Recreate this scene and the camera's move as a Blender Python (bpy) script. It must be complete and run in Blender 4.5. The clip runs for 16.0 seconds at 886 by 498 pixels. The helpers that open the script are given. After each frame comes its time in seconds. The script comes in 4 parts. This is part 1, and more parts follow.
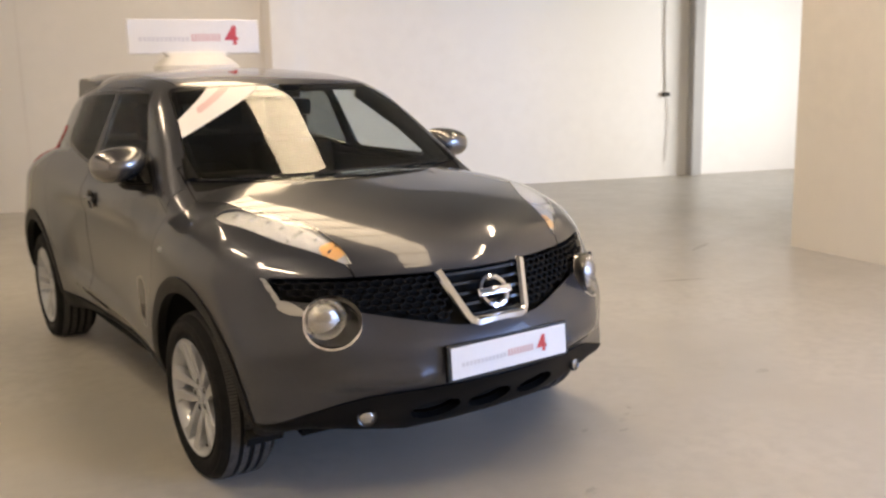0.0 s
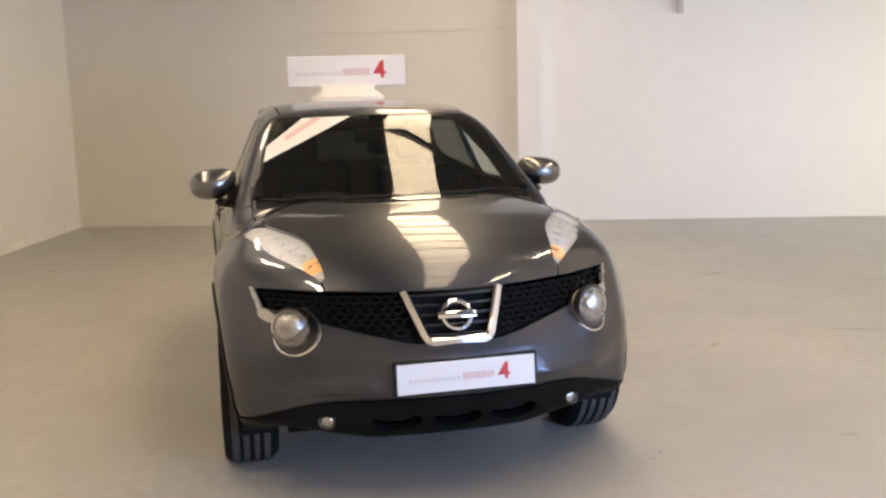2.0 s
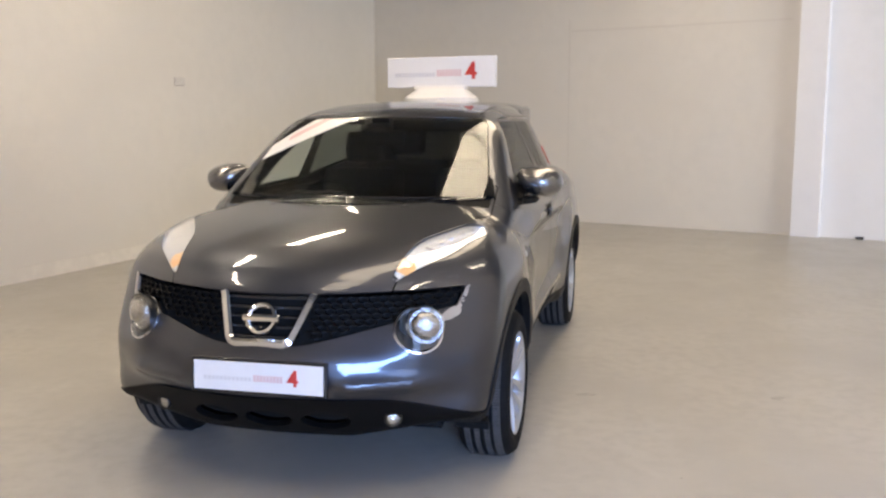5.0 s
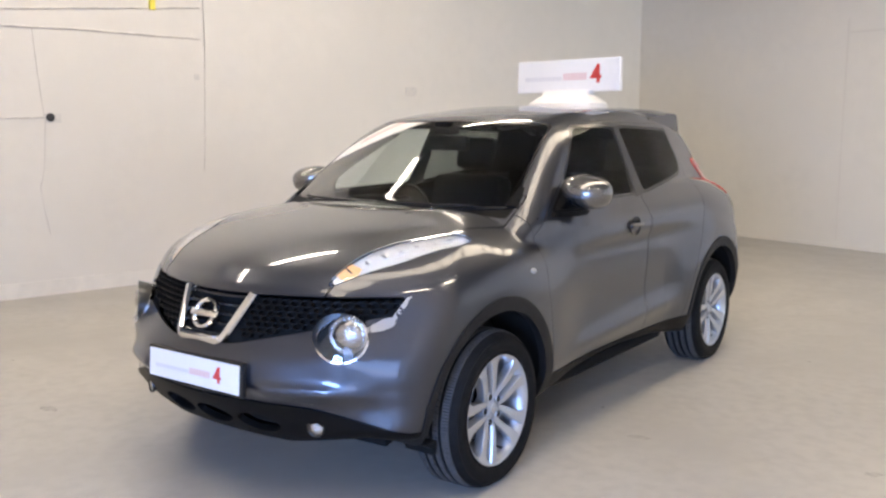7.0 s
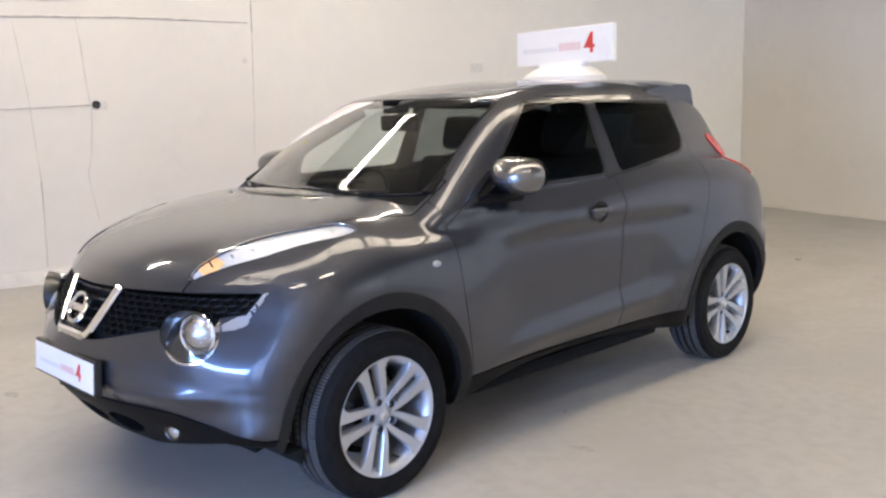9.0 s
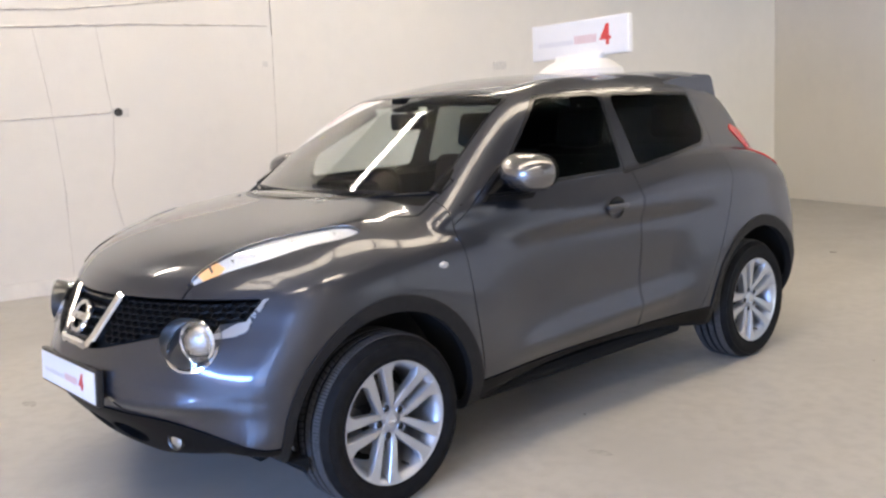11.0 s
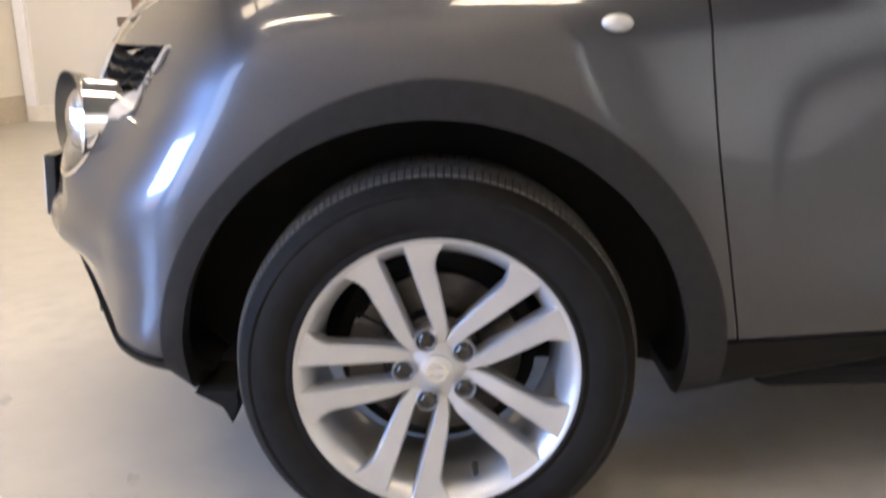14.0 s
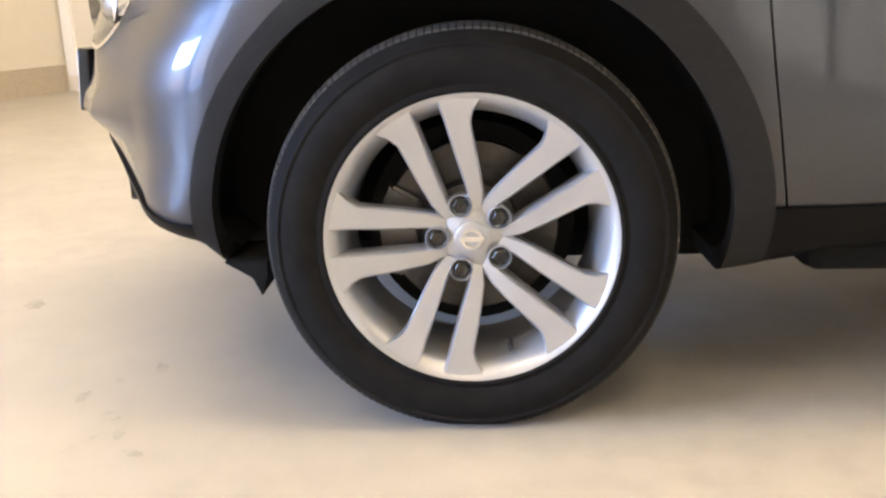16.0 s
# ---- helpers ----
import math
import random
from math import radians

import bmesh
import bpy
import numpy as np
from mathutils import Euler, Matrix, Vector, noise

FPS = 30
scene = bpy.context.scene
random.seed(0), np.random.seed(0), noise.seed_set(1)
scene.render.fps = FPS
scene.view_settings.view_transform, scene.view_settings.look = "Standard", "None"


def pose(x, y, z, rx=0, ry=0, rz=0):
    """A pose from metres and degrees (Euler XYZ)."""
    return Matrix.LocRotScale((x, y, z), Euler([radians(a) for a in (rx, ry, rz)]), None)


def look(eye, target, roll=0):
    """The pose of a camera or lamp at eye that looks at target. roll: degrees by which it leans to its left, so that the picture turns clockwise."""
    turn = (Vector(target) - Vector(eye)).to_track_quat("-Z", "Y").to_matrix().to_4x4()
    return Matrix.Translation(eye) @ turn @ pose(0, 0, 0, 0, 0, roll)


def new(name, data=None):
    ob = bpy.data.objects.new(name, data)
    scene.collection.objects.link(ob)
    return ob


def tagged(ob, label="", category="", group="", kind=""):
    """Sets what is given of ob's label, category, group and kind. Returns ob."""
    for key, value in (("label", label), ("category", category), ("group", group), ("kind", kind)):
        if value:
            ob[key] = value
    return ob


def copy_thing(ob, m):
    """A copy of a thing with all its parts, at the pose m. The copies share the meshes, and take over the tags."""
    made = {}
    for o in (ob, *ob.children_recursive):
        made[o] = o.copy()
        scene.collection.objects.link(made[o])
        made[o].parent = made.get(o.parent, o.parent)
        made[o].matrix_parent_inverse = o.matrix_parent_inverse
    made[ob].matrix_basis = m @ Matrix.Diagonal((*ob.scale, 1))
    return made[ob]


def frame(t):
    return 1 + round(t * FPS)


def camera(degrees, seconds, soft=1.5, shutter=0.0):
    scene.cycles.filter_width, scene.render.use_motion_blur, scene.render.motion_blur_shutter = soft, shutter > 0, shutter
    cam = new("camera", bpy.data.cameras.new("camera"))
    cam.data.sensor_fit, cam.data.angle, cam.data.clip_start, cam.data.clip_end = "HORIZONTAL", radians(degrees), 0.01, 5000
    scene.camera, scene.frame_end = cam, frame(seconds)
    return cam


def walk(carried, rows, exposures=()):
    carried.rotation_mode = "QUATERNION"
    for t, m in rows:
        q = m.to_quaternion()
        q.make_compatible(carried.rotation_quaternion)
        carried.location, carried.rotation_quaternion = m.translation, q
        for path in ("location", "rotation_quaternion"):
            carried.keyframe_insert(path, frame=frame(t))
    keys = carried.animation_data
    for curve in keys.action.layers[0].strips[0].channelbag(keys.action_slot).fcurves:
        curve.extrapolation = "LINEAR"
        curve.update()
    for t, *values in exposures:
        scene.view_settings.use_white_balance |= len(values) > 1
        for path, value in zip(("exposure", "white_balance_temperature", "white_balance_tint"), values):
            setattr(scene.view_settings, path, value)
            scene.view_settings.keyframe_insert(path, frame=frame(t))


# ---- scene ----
# camera and walk
cam = camera(52.2, 16.0, soft=2.4, shutter=0.4)
PATH = [
    (0, (-1.953, -3.257, 1.502), (-0.831, -1.643, 1.134), -1.3),
    (0.5, (-1.731, -3.561, 1.504), (-0.807, -1.818, 1.174), -0.9),
    (1, (-1.414, -3.681, 1.471), (-0.653, -1.859, 1.152), -1.2),
    (1.5, (-1.11, -3.797, 1.482), (-0.484, -1.923, 1.171), -2.0),
    (2, (-0.807, -3.942, 1.492), (-0.347, -2.018, 1.196), -1.5),
    (2.5, (-0.442, -3.911, 1.494), (-0.102, -1.964, 1.19), -1.6),
    (3, (-0.078, -3.958, 1.492), (0.126, -1.989, 1.208), -1.6),
    (3.5, (0.316, -3.993, 1.508), (0.325, -2.013, 1.224), -0.6),
    (4, (0.719, -3.903, 1.501), (0.58, -1.926, 1.227), -0.3),
    (4.5, (1.129, -3.885, 1.506), (0.8, -1.931, 1.23), -1.1),
    (4.7, (1.248, -3.884, 1.527), (0.873, -1.941, 1.236), -0.8),
    (6.8, (2.695, -3.157, 1.463), (1.588, -1.51, 1.21), 0.1),
    (7, (2.756, -3.014, 1.468), (1.598, -1.405, 1.201), 0.1),
    (7.5, (2.93, -2.7, 1.457), (1.656, -1.189, 1.154), -0.1),
    (8, (3.062, -2.379, 1.462), (1.744, -0.905, 1.159), -1.1),
    (8.5, (3.252, -2.157, 1.458), (1.84, -0.778, 1.134), -0.7),
    (9, (3.321, -2.087, 1.461), (1.905, -0.709, 1.15), -1.3),
    (9.2, (3.339, -2.096, 1.456), (1.915, -0.722, 1.159), -1.4),
    (11.3, (3.329, -1.848, 1.439), (1.852, -0.537, 1.126), -2.7),
    (11.5, (3.349, -1.699, 1.414), (1.863, -0.4, 1.091), -2.0),
    (12, (3.306, -1.255, 1.376), (1.701, -0.113, 1.028), -3.7),
    (12.5, (3.205, -0.822, 1.333), (1.456, 0.017, 0.848), -3.7),
    (13, (2.883, -0.359, 1.216), (1.012, 0.059, 0.647), -2.2),
    (13.5, (2.436, -0.077, 1.111), (0.493, -0.036, 0.641), -0.0),
    (14, (2.189, 0.021, 0.901), (0.259, 0.011, 0.376), -1.4),
    (14.5, (2.204, 0.022, 0.733), (0.263, -0.05, 0.254), -0.9),
    (15, (2.18, 0.011, 0.731), (0.25, -0.05, 0.21), -1.3),
    (15.5, (2.178, 0.016, 0.734), (0.264, -0.072, 0.161), -1.6),
    (16, (2.201, 0.017, 0.689), (0.275, -0.071, 0.159), -1.4),
]
walk(cam, [(t, look(eye, target, roll)) for t, eye, target, roll in PATH], [(0, 0.37, 8550, 15), (4.7, 0.40, 7480, 13), (7, 0.64, 6800, 13), (9, 0.70, 6700, 13), (12.5, 0.88, 7000, 13), (13.5, 1.09, 7420, 13), (14.0, 1.16, 7850, 13), (14.5, 1.41, 8950, 12), (16, 1.36, 8750, 12)])

# light: daylight through the doorway, the skylight and the tubes under the roof
world = bpy.data.worlds.new("daylight")
scene.world = world
world.use_nodes = True
sky = world.node_tree.nodes.new("ShaderNodeTexSky")
sky.sky_type, sky.sun_disc = "NISHITA", False
sky.sun_elevation, sky.sun_rotation = radians(40), radians(150)
world.node_tree.nodes["Background"].inputs["Strength"].default_value = 0.12
world.node_tree.links.new(sky.outputs["Color"], world.node_tree.nodes["Background"].inputs["Color"])


def daylight(name, eye, target, width, height, power, color, spread=180):
    """The sky's light coming in through an open doorway."""
    data = bpy.data.lights.new(name, "AREA")
    data.shape, data.size, data.size_y, data.energy, data.color = "RECTANGLE", width, height, power, color
    data.spread = radians(spread)
    new(name, data).matrix_basis = look(eye, target)


daylight("doorway_light", (3.85, -4.45, 1.5), (0.0, -3.68, 1.2), 1.8, 2.7, 52, (0.19, 0.41, 1.0))
daylight("front_doorway_light", (2.50, -5.43, 1.48), (2.99, -3.48, 1.48), 1.9, 0.85, 240, (0.21, 0.43, 1.0))
# far lamp is narrowed and aimed to brighten the white wall, clear of the car
daylight("far_doorway_light", (11.45, 1.75, 1.75), (5.6, 6.6, 1.7), 3.4, 3.2, 138, (0.74, 0.86, 1.0), 95)

# ---- small helpers ----
def spline(v, xs, ys):
    """Smooth curve through a few knots, flat beyond the ends."""
    xs, ys = np.asarray(xs, float), np.asarray(ys, float)
    v = np.clip(np.asarray(v, float), xs[0], xs[-1])
    d = np.gradient(ys, xs)
    i = np.clip(np.searchsorted(xs, v) - 1, 0, len(xs) - 2)
    h = xs[i + 1] - xs[i]
    u = (v - xs[i]) / h
    return ((2*u**3 - 3*u**2 + 1)*ys[i] + (u**3 - 2*u**2 + u)*h*d[i] + (3*u**2 - 2*u**3)*ys[i + 1] + (u**3 - u**2)*h*d[i + 1])


def smax(a, b, k):
    h = np.maximum(k - np.abs(a - b), 0) / k
    return np.maximum(a, b) + h*h*k/4


def smin(a, b, k):
    return -smax(-a, -b, k)


def mesh_object(name, verts, faces, material, parent=None, label="", smooth=True, normals=None):
    me = bpy.data.meshes.new(name)
    me.from_pydata([tuple(map(float, p)) for p in verts], [], [tuple(map(int, f)) for f in faces])
    me.materials.append(material)
    me.polygons.foreach_set("use_smooth", [smooth]*len(me.polygons))
    me.update()
    if normals is not None:
        me.normals_split_custom_set_from_vertices([tuple(map(float, n)) for n in normals])
    ob = new(name, me)
    if parent is not None:
        ob.parent = parent
    return tagged(ob, label)


def part(name, bm, material, parent=None, label="", smooth=False):
    me = bpy.data.meshes.new(name)
    bmesh.ops.recalc_face_normals(bm, faces=bm.faces[:])
    bm.to_mesh(me)
    bm.free()
    me.materials.append(material)
    me.polygons.foreach_set("use_smooth", [smooth]*len(me.polygons))
    if smooth:
        me.set_sharp_from_angle(angle=radians(38))
    ob = new(name, me)
    if parent is not None:
        ob.parent = parent
    return tagged(ob, label)


def add_box(bm, x0, x1, y0, y1, z0, z1, bevel=0.0, m=None, seg=2):
    made = bmesh.ops.create_cube(bm, size=1.0, matrix=Matrix.LocRotScale(((x0+x1)/2, (y0+y1)/2, (z0+z1)/2), None, (x1-x0, y1-y0, z1-z0)))["verts"]
    if m is not None:
        bmesh.ops.transform(bm, matrix=m, verts=made)
    if bevel:
        edges = list({e for v in made for e in v.link_edges})
        bmesh.ops.bevel(bm, geom=edges, offset=bevel, segments=seg, profile=0.5, affect="EDGES", clamp_overlap=True)
    return bm


def box(x0, x1, y0, y1, z0, z1, bevel=0.0, m=None, seg=2):
    return add_box(bmesh.new(), x0, x1, y0, y1, z0, z1, bevel, m, seg)


def add_lathe(bm, profile, n=64, m=None, closed=False):
    """Turns (radius, height) round the local z axis."""
    rings = []
    for r, h in profile:
        rings.append([bm.verts.new((r*math.cos(2*math.pi*i/n), r*math.sin(2*math.pi*i/n), h)) for i in range(n)] if r > 1e-6 else [bm.verts.new((0, 0, h))])
    pairs = list(zip(rings, rings[1:])) + ([(rings[-1], rings[0])] if closed else [])
    for a, b in pairs:
        for i in range(n):
            j = (i + 1) % n
            q = [a[i % len(a)], a[j % len(a)], b[j % len(b)], b[i % len(b)]]
            q = list(dict.fromkeys(q))
            if len(q) > 2:
                bm.faces.new(q)
    if m is not None:
        bmesh.ops.transform(bm, matrix=m, verts=[v for ring in rings for v in ring])
    return bm


def lathe(profile, n=64, m=None, closed=False):
    return add_lathe(bmesh.new(), profile, n, m, closed)


def add_prism(bm, outline, z0, z1, m=None):
    """An outline in the local xy plane, given depth along z."""
    lo = [bm.verts.new((x, y, z0)) for x, y in outline]
    hi = [bm.verts.new((x, y, z1)) for x, y in outline]
    bm.faces.new(lo[::-1])
    bm.faces.new(hi)
    for i in range(len(lo)):
        j = (i + 1) % len(lo)
        bm.faces.new((lo[i], lo[j], hi[j], hi[i]))
    if m is not None:
        bmesh.ops.transform(bm, matrix=m, verts=lo + hi)
    return bm


def add_tube(bm, points, radius, n=10, caps=True):
    """A round bar along a line of points."""
    pts = [Vector(p) for p in points]
    rings = []
    for i, p in enumerate(pts):
        d = (pts[min(i+1, len(pts)-1)] - pts[max(i-1, 0)]).normalized()
        q = d.to_track_quat("Z", "Y")
        rings.append([bm.verts.new(p + q @ Vector((radius*math.cos(2*math.pi*k/n), radius*math.sin(2*math.pi*k/n), 0))) for k in range(n)])
    for a, b in zip(rings, rings[1:]):
        for k in range(n):
            bm.faces.new((a[k], a[(k+1) % n], b[(k+1) % n], b[k]))
    if caps:
        bm.faces.new(rings[0][::-1])
        bm.faces.new(rings[-1])
    return bm


def tube(points, radius, n=10):
    return add_tube(bmesh.new(), points, radius, n)


def empty(name, m=None, label="", category="", group=""):
    ob = new(name)
    ob.empty_display_size = 0.1
    if m is not None:
        ob.matrix_basis = m
    return tagged(ob, label, category, group)


# ---- materials ----
def material(name, color, rough=0.5, metal=0.0, coat=0.0, grain=0.0, grain_scale=40.0, stain=0.0, stain_scale=1.5, bump=0.0, bump_scale=80.0, stain_color=None,
             transmission=0.0, emission=0.0, rough_var=0.0, spec=0.5, ior=1.5, coat_rough=0.03):
    mat = bpy.data.materials.new(name)
    mat.use_nodes = True
    nt = mat.node_tree
    b = nt.nodes["Principled BSDF"]
    b.inputs["Base Color"].default_value = (*color, 1)
    b.inputs["Roughness"].default_value = rough
    b.inputs["Metallic"].default_value = metal
    b.inputs["Coat Weight"].default_value = coat
    b.inputs["Coat Roughness"].default_value = coat_rough
    b.inputs["Transmission Weight"].default_value = transmission
    b.inputs["Specular IOR Level"].default_value = spec
    b.inputs["IOR"].default_value = ior
    if emission:
        b.inputs["Emission Color"].default_value = (*color, 1)
        b.inputs["Emission Strength"].default_value = emission
    geo = nt.nodes.new("ShaderNodeNewGeometry")
    out = None

    def noise_at(scale, detail=6.0):
        n = nt.nodes.new("ShaderNodeTexNoise")
        n.inputs["Scale"].default_value, n.inputs["Detail"].default_value = scale, detail
        nt.links.new(geo.outputs["Position"], n.inputs["Vector"])
        return n

    def mixed(a, color_b, fac, low, high):
        ramp = nt.nodes.new("ShaderNodeMapRange")
        ramp.inputs["From Min"].default_value, ramp.inputs["From Max"].default_value = low, high
        nt.links.new(fac, ramp.inputs["Value"])
        mx = nt.nodes.new("ShaderNodeMix")
        mx.data_type = "RGBA"
        nt.links.new(ramp.outputs["Result"], mx.inputs["Factor"])
        if a is None:
            mx.inputs["A"].default_value = (*color, 1)
        else:
            nt.links.new(a, mx.inputs["A"])
        mx.inputs["B"].default_value = (*color_b, 1)
        return mx.outputs["Result"]

    if stain:
        out = mixed(out, stain_color or tuple(c*(1-stain) for c in color), noise_at(stain_scale, 8).outputs["Fac"], 0.45, 0.75)
    if grain:
        out = mixed(out, tuple(c*(1-grain) for c in color), noise_at(grain_scale, 4).outputs["Fac"], 0.4, 0.7)
    if out is not None:
        nt.links.new(out, b.inputs["Base Color"])
    if rough_var:
        r = nt.nodes.new("ShaderNodeMapRange")
        r.inputs["To Min"].default_value, r.inputs["To Max"].default_value = max(rough - rough_var, 0), min(rough + rough_var, 1)
        nt.links.new(noise_at(3.0, 5).outputs["Fac"], r.inputs["Value"])
        nt.links.new(r.outputs["Result"], b.inputs["Roughness"])
    if bump:
        bp = nt.nodes.new("ShaderNodeBump")
        bp.inputs["Strength"].default_value, bp.inputs["Distance"].default_value = bump, 0.004
        nt.links.new(noise_at(bump_scale, 5).outputs["Fac"], bp.inputs["Height"])
        nt.links.new(bp.outputs["Normal"], b.inputs["Normal"])
    return mat


PAINT = material("grey_metallic_paint", (0.055, 0.059, 0.072), 0.38, 0.85, coat=1.0, coat_rough=0.05, grain=0.22, grain_scale=700)
MIRRORCAP = material("silver_mirror_cap", (0.22, 0.215, 0.215), 0.24, 0.9, coat=0.6)
CLADDING = material("black_grained_plastic", (0.0125, 0.0122, 0.0125), 0.55, grain=0.25, grain_scale=60, bump=0.25, bump_scale=700, spec=0.22)
SKIRTBLACK = material("deep_black_plastic", (0.0035, 0.0033, 0.0035), 0.5, spec=0.12, grain=0.2, grain_scale=60)
GLOSSBLACK = material("gloss_black_plastic", (0.012, 0.012, 0.013), 0.22)
LINER = material("dark_felt_liner", (0.013, 0.013, 0.013), 0.95, spec=0.1)
CHROME = material("chrome", (0.82, 0.82, 0.83), 0.06, 1.0)
SILVER = material("silver_alloy_paint", (0.48, 0.495, 0.52), 0.34, 0.62, coat=0.5, grain=0.06, grain_scale=500)
RUBBER = material("tyre_rubber", (0.012, 0.0117, 0.012), 0.7, spec=0.09, grain=0.3, grain_scale=30, bump=0.15, bump_scale=400)
TREAD = material("dusty_tyre_tread", (0.075, 0.073, 0.072), 0.85, grain=0.35, grain_scale=50, bump=0.3, bump_scale=300)
DISC = material("cast_iron_disc", (0.085, 0.082, 0.08), 0.38, 1.0, grain=0.3, grain_scale=60)
STEEL = material("dull_steel", (0.16, 0.155, 0.15), 0.42, 1.0)
HATCHTINT = material("dark_tinted_glass", (0.03, 0.034, 0.034), 0.0, transmission=1.0, ior=1.45)
GLASS = material("clear_glass", (0.82, 0.86, 0.84), 0.0, transmission=1.0, ior=1.45)
TINT = material("tinted_glass", (0.24, 0.27, 0.26), 0.0, transmission=1.0, ior=1.09)
SIDEGLASS = material("door_glass", (0.78, 0.83, 0.81), 0.0, transmission=1.0, ior=1.07)
LENS = material("lamp_lens", (0.97, 0.98, 0.98), 0.0, transmission=1.0, ior=1.5)
BOWL = material("grey_lamp_bowl", (0.11, 0.11, 0.11), 0.3, 0.9)
LAMPSILVER = material("bright_lamp_silver", (0.44, 0.435, 0.43), 0.3, 0.7)
TRAY = material("silver_lamp_tray", (0.66, 0.655, 0.65), 0.27, 0.5, bump=0.8, bump_scale=60)
PROJECTOR = material("projector_glass", (0.50, 0.49, 0.48), 0.12, 1.0, bump=1.0, bump_scale=90)
DARKSTEEL = material("dark_nut_steel", (0.07, 0.068, 0.066), 0.35, 1.0)
PALE = material("pale_grey_print", (0.66, 0.63, 0.61), 0.4)
AMBER = material("amber_lens", (0.70, 0.36, 0.14), 0.2)
REDLENS = material("red_lens", (0.55, 0.02, 0.015), 0.12, coat=1.0)
TRIM_IN = material("dark_cabin_trim", (0.005, 0.005, 0.005), 0.7, spec=0.08, grain=0.2, grain_scale=30)
FABRIC = material("dark_seat_fabric", (0.007, 0.007, 0.0075), 0.9, spec=0.08, grain=0.3, grain_scale=200, bump=0.3, bump_scale=600)
PLATEWHITE = material("white_plate_plastic", (0.80, 0.78, 0.76), 0.3, coat=0.3, grain=0.02)
SIGNWHITE = material("white_roof_sign_plastic", (0.82, 0.79, 0.74), 0.4, grain=0.03, stain=0.04)
PINK = material("pale_pink_print", (0.72, 0.50, 0.47), 0.4)
RED = material("red_print", (0.62, 0.05, 0.04), 0.4)
FLOOR = material("painted_concrete", (0.47, 0.445, 0.40), 0.33, grain=0.12, grain_scale=14, stain=0.20, stain_scale=0.8, bump=0.12, bump_scale=60, rough_var=0.12, spec=0.4)
WALL = material("cream_painted_block", (0.74, 0.694, 0.62), 0.7, grain=0.03, grain_scale=7, stain=0.09, stain_scale=0.7, bump=0.13, bump_scale=22)
WALLWHITE = material("white_painted_board", (0.87, 0.86, 0.865), 0.6, grain=0.03, grain_scale=6, stain=0.04, stain_scale=0.6, bump=0.1)
CEIL = material("grey_roof_sheet", (0.15, 0.145, 0.137), 0.7, grain=0.1, grain_scale=4, stain=0.15)
GREYPIPE = material("grey_conduit", (0.55, 0.54, 0.52), 0.5, grain=0.1)
DARK = material("dark_marks", (0.03, 0.03, 0.03), 0.7)
YELLOW = material("yellow_tag", (0.75, 0.65, 0.08), 0.5)
BLUE = material("blue_label", (0.08, 0.18, 0.6), 0.5)
BROWN = material("brown_box", (0.24, 0.17, 0.12), 0.6, grain=0.2)
# sheet glows in place of the sky; rib shading is put into its glow
SKYLIGHT = material("translucent_skylight_sheet", (1.0, 0.90, 0.74), 0.6, emission=6.0)
_nt = SKYLIGHT.node_tree
_wave, _geo, _map = _nt.nodes.new("ShaderNodeTexWave"), _nt.nodes.new("ShaderNodeNewGeometry"), _nt.nodes.new("ShaderNodeMapRange")
_wave.inputs["Scale"].default_value, _wave.inputs["Distortion"].default_value = 3.8, 0.3
_nt.links.new(_geo.outputs["Position"], _wave.inputs["Vector"])
_map.inputs["To Min"].default_value, _map.inputs["To Max"].default_value = 2.5, 5.6
_nt.links.new(_wave.outputs["Fac"], _map.inputs["Value"])
_nt.links.new(_map.outputs["Result"], _nt.nodes["Principled BSDF"].inputs["Emission Strength"])
BEAM = material("dark_steel_beam", (0.12, 0.115, 0.11), 0.6, grain=0.2)
COLUMN = material("grey_steel_paint", (0.42, 0.42, 0.43), 0.5, grain=0.08, stain=0.1)
CONDUIT = material("painted_conduit", (0.67, 0.62, 0.55), 0.6, grain=0.3, grain_scale=9)
SKIRTING = material("worn_skirting", (0.50, 0.44, 0.36), 0.6, grain=0.15, stain=0.2)
BASEPAINT = material("worn_cream_base_paint", (0.80, 0.75, 0.67), 0.65, grain=0.10, grain_scale=9, stain=0.12, stain_scale=2.0, bump=0.4, bump_scale=15)
LINE = material("joint_shadow_strip", (0.68, 0.63, 0.56), 0.7)
PATCH = material("filler_patch", (0.68, 0.64, 0.58), 0.8, grain=0.15)
SCUFF = material("scuffed_concrete", (0.43, 0.405, 0.365), 0.55, grain=0.3, grain_scale=30)
TUBE = material("fluorescent_tube", (1.0, 0.92, 0.78), 0.5, emission=90.0)
# same tube at lower output, set only to balance light across the room
DIMTUBE = material("dim_fluorescent_tube", (1.0, 0.91, 0.76), 0.5, emission=58.0)

# ---- the room ----
LEFT_FRONT, LEFT_BACK = Vector((-5.48, -3.50)), Vector((-2.84, 9.75))
ALONG_BACK = Vector((1, -0.345))
HEIGHT, GROUND = 4.6, 0.02


def wall(name, a, b, z0=-0.05, z1=HEIGHT, thick=0.2, mat=None, side=1):
    """A wall from a to b; its thickness lies to the right of the way from a to b (side=1)."""
    a, b = Vector(a), Vector(b)
    d = (b - a).normalized()
    n = Vector((d.y, -d.x)) * thick * side
    bm = bmesh.new()
    add_prism(bm, [tuple(a), tuple(b), tuple(b + n), tuple(a + n)], z0, z1)
    return tagged(part(name, bm, mat or WALL), kind="structure")


def back_at(x):
    return Vector((x, LEFT_BACK.y + ALONG_BACK.y*(x - LEFT_BACK.x)))


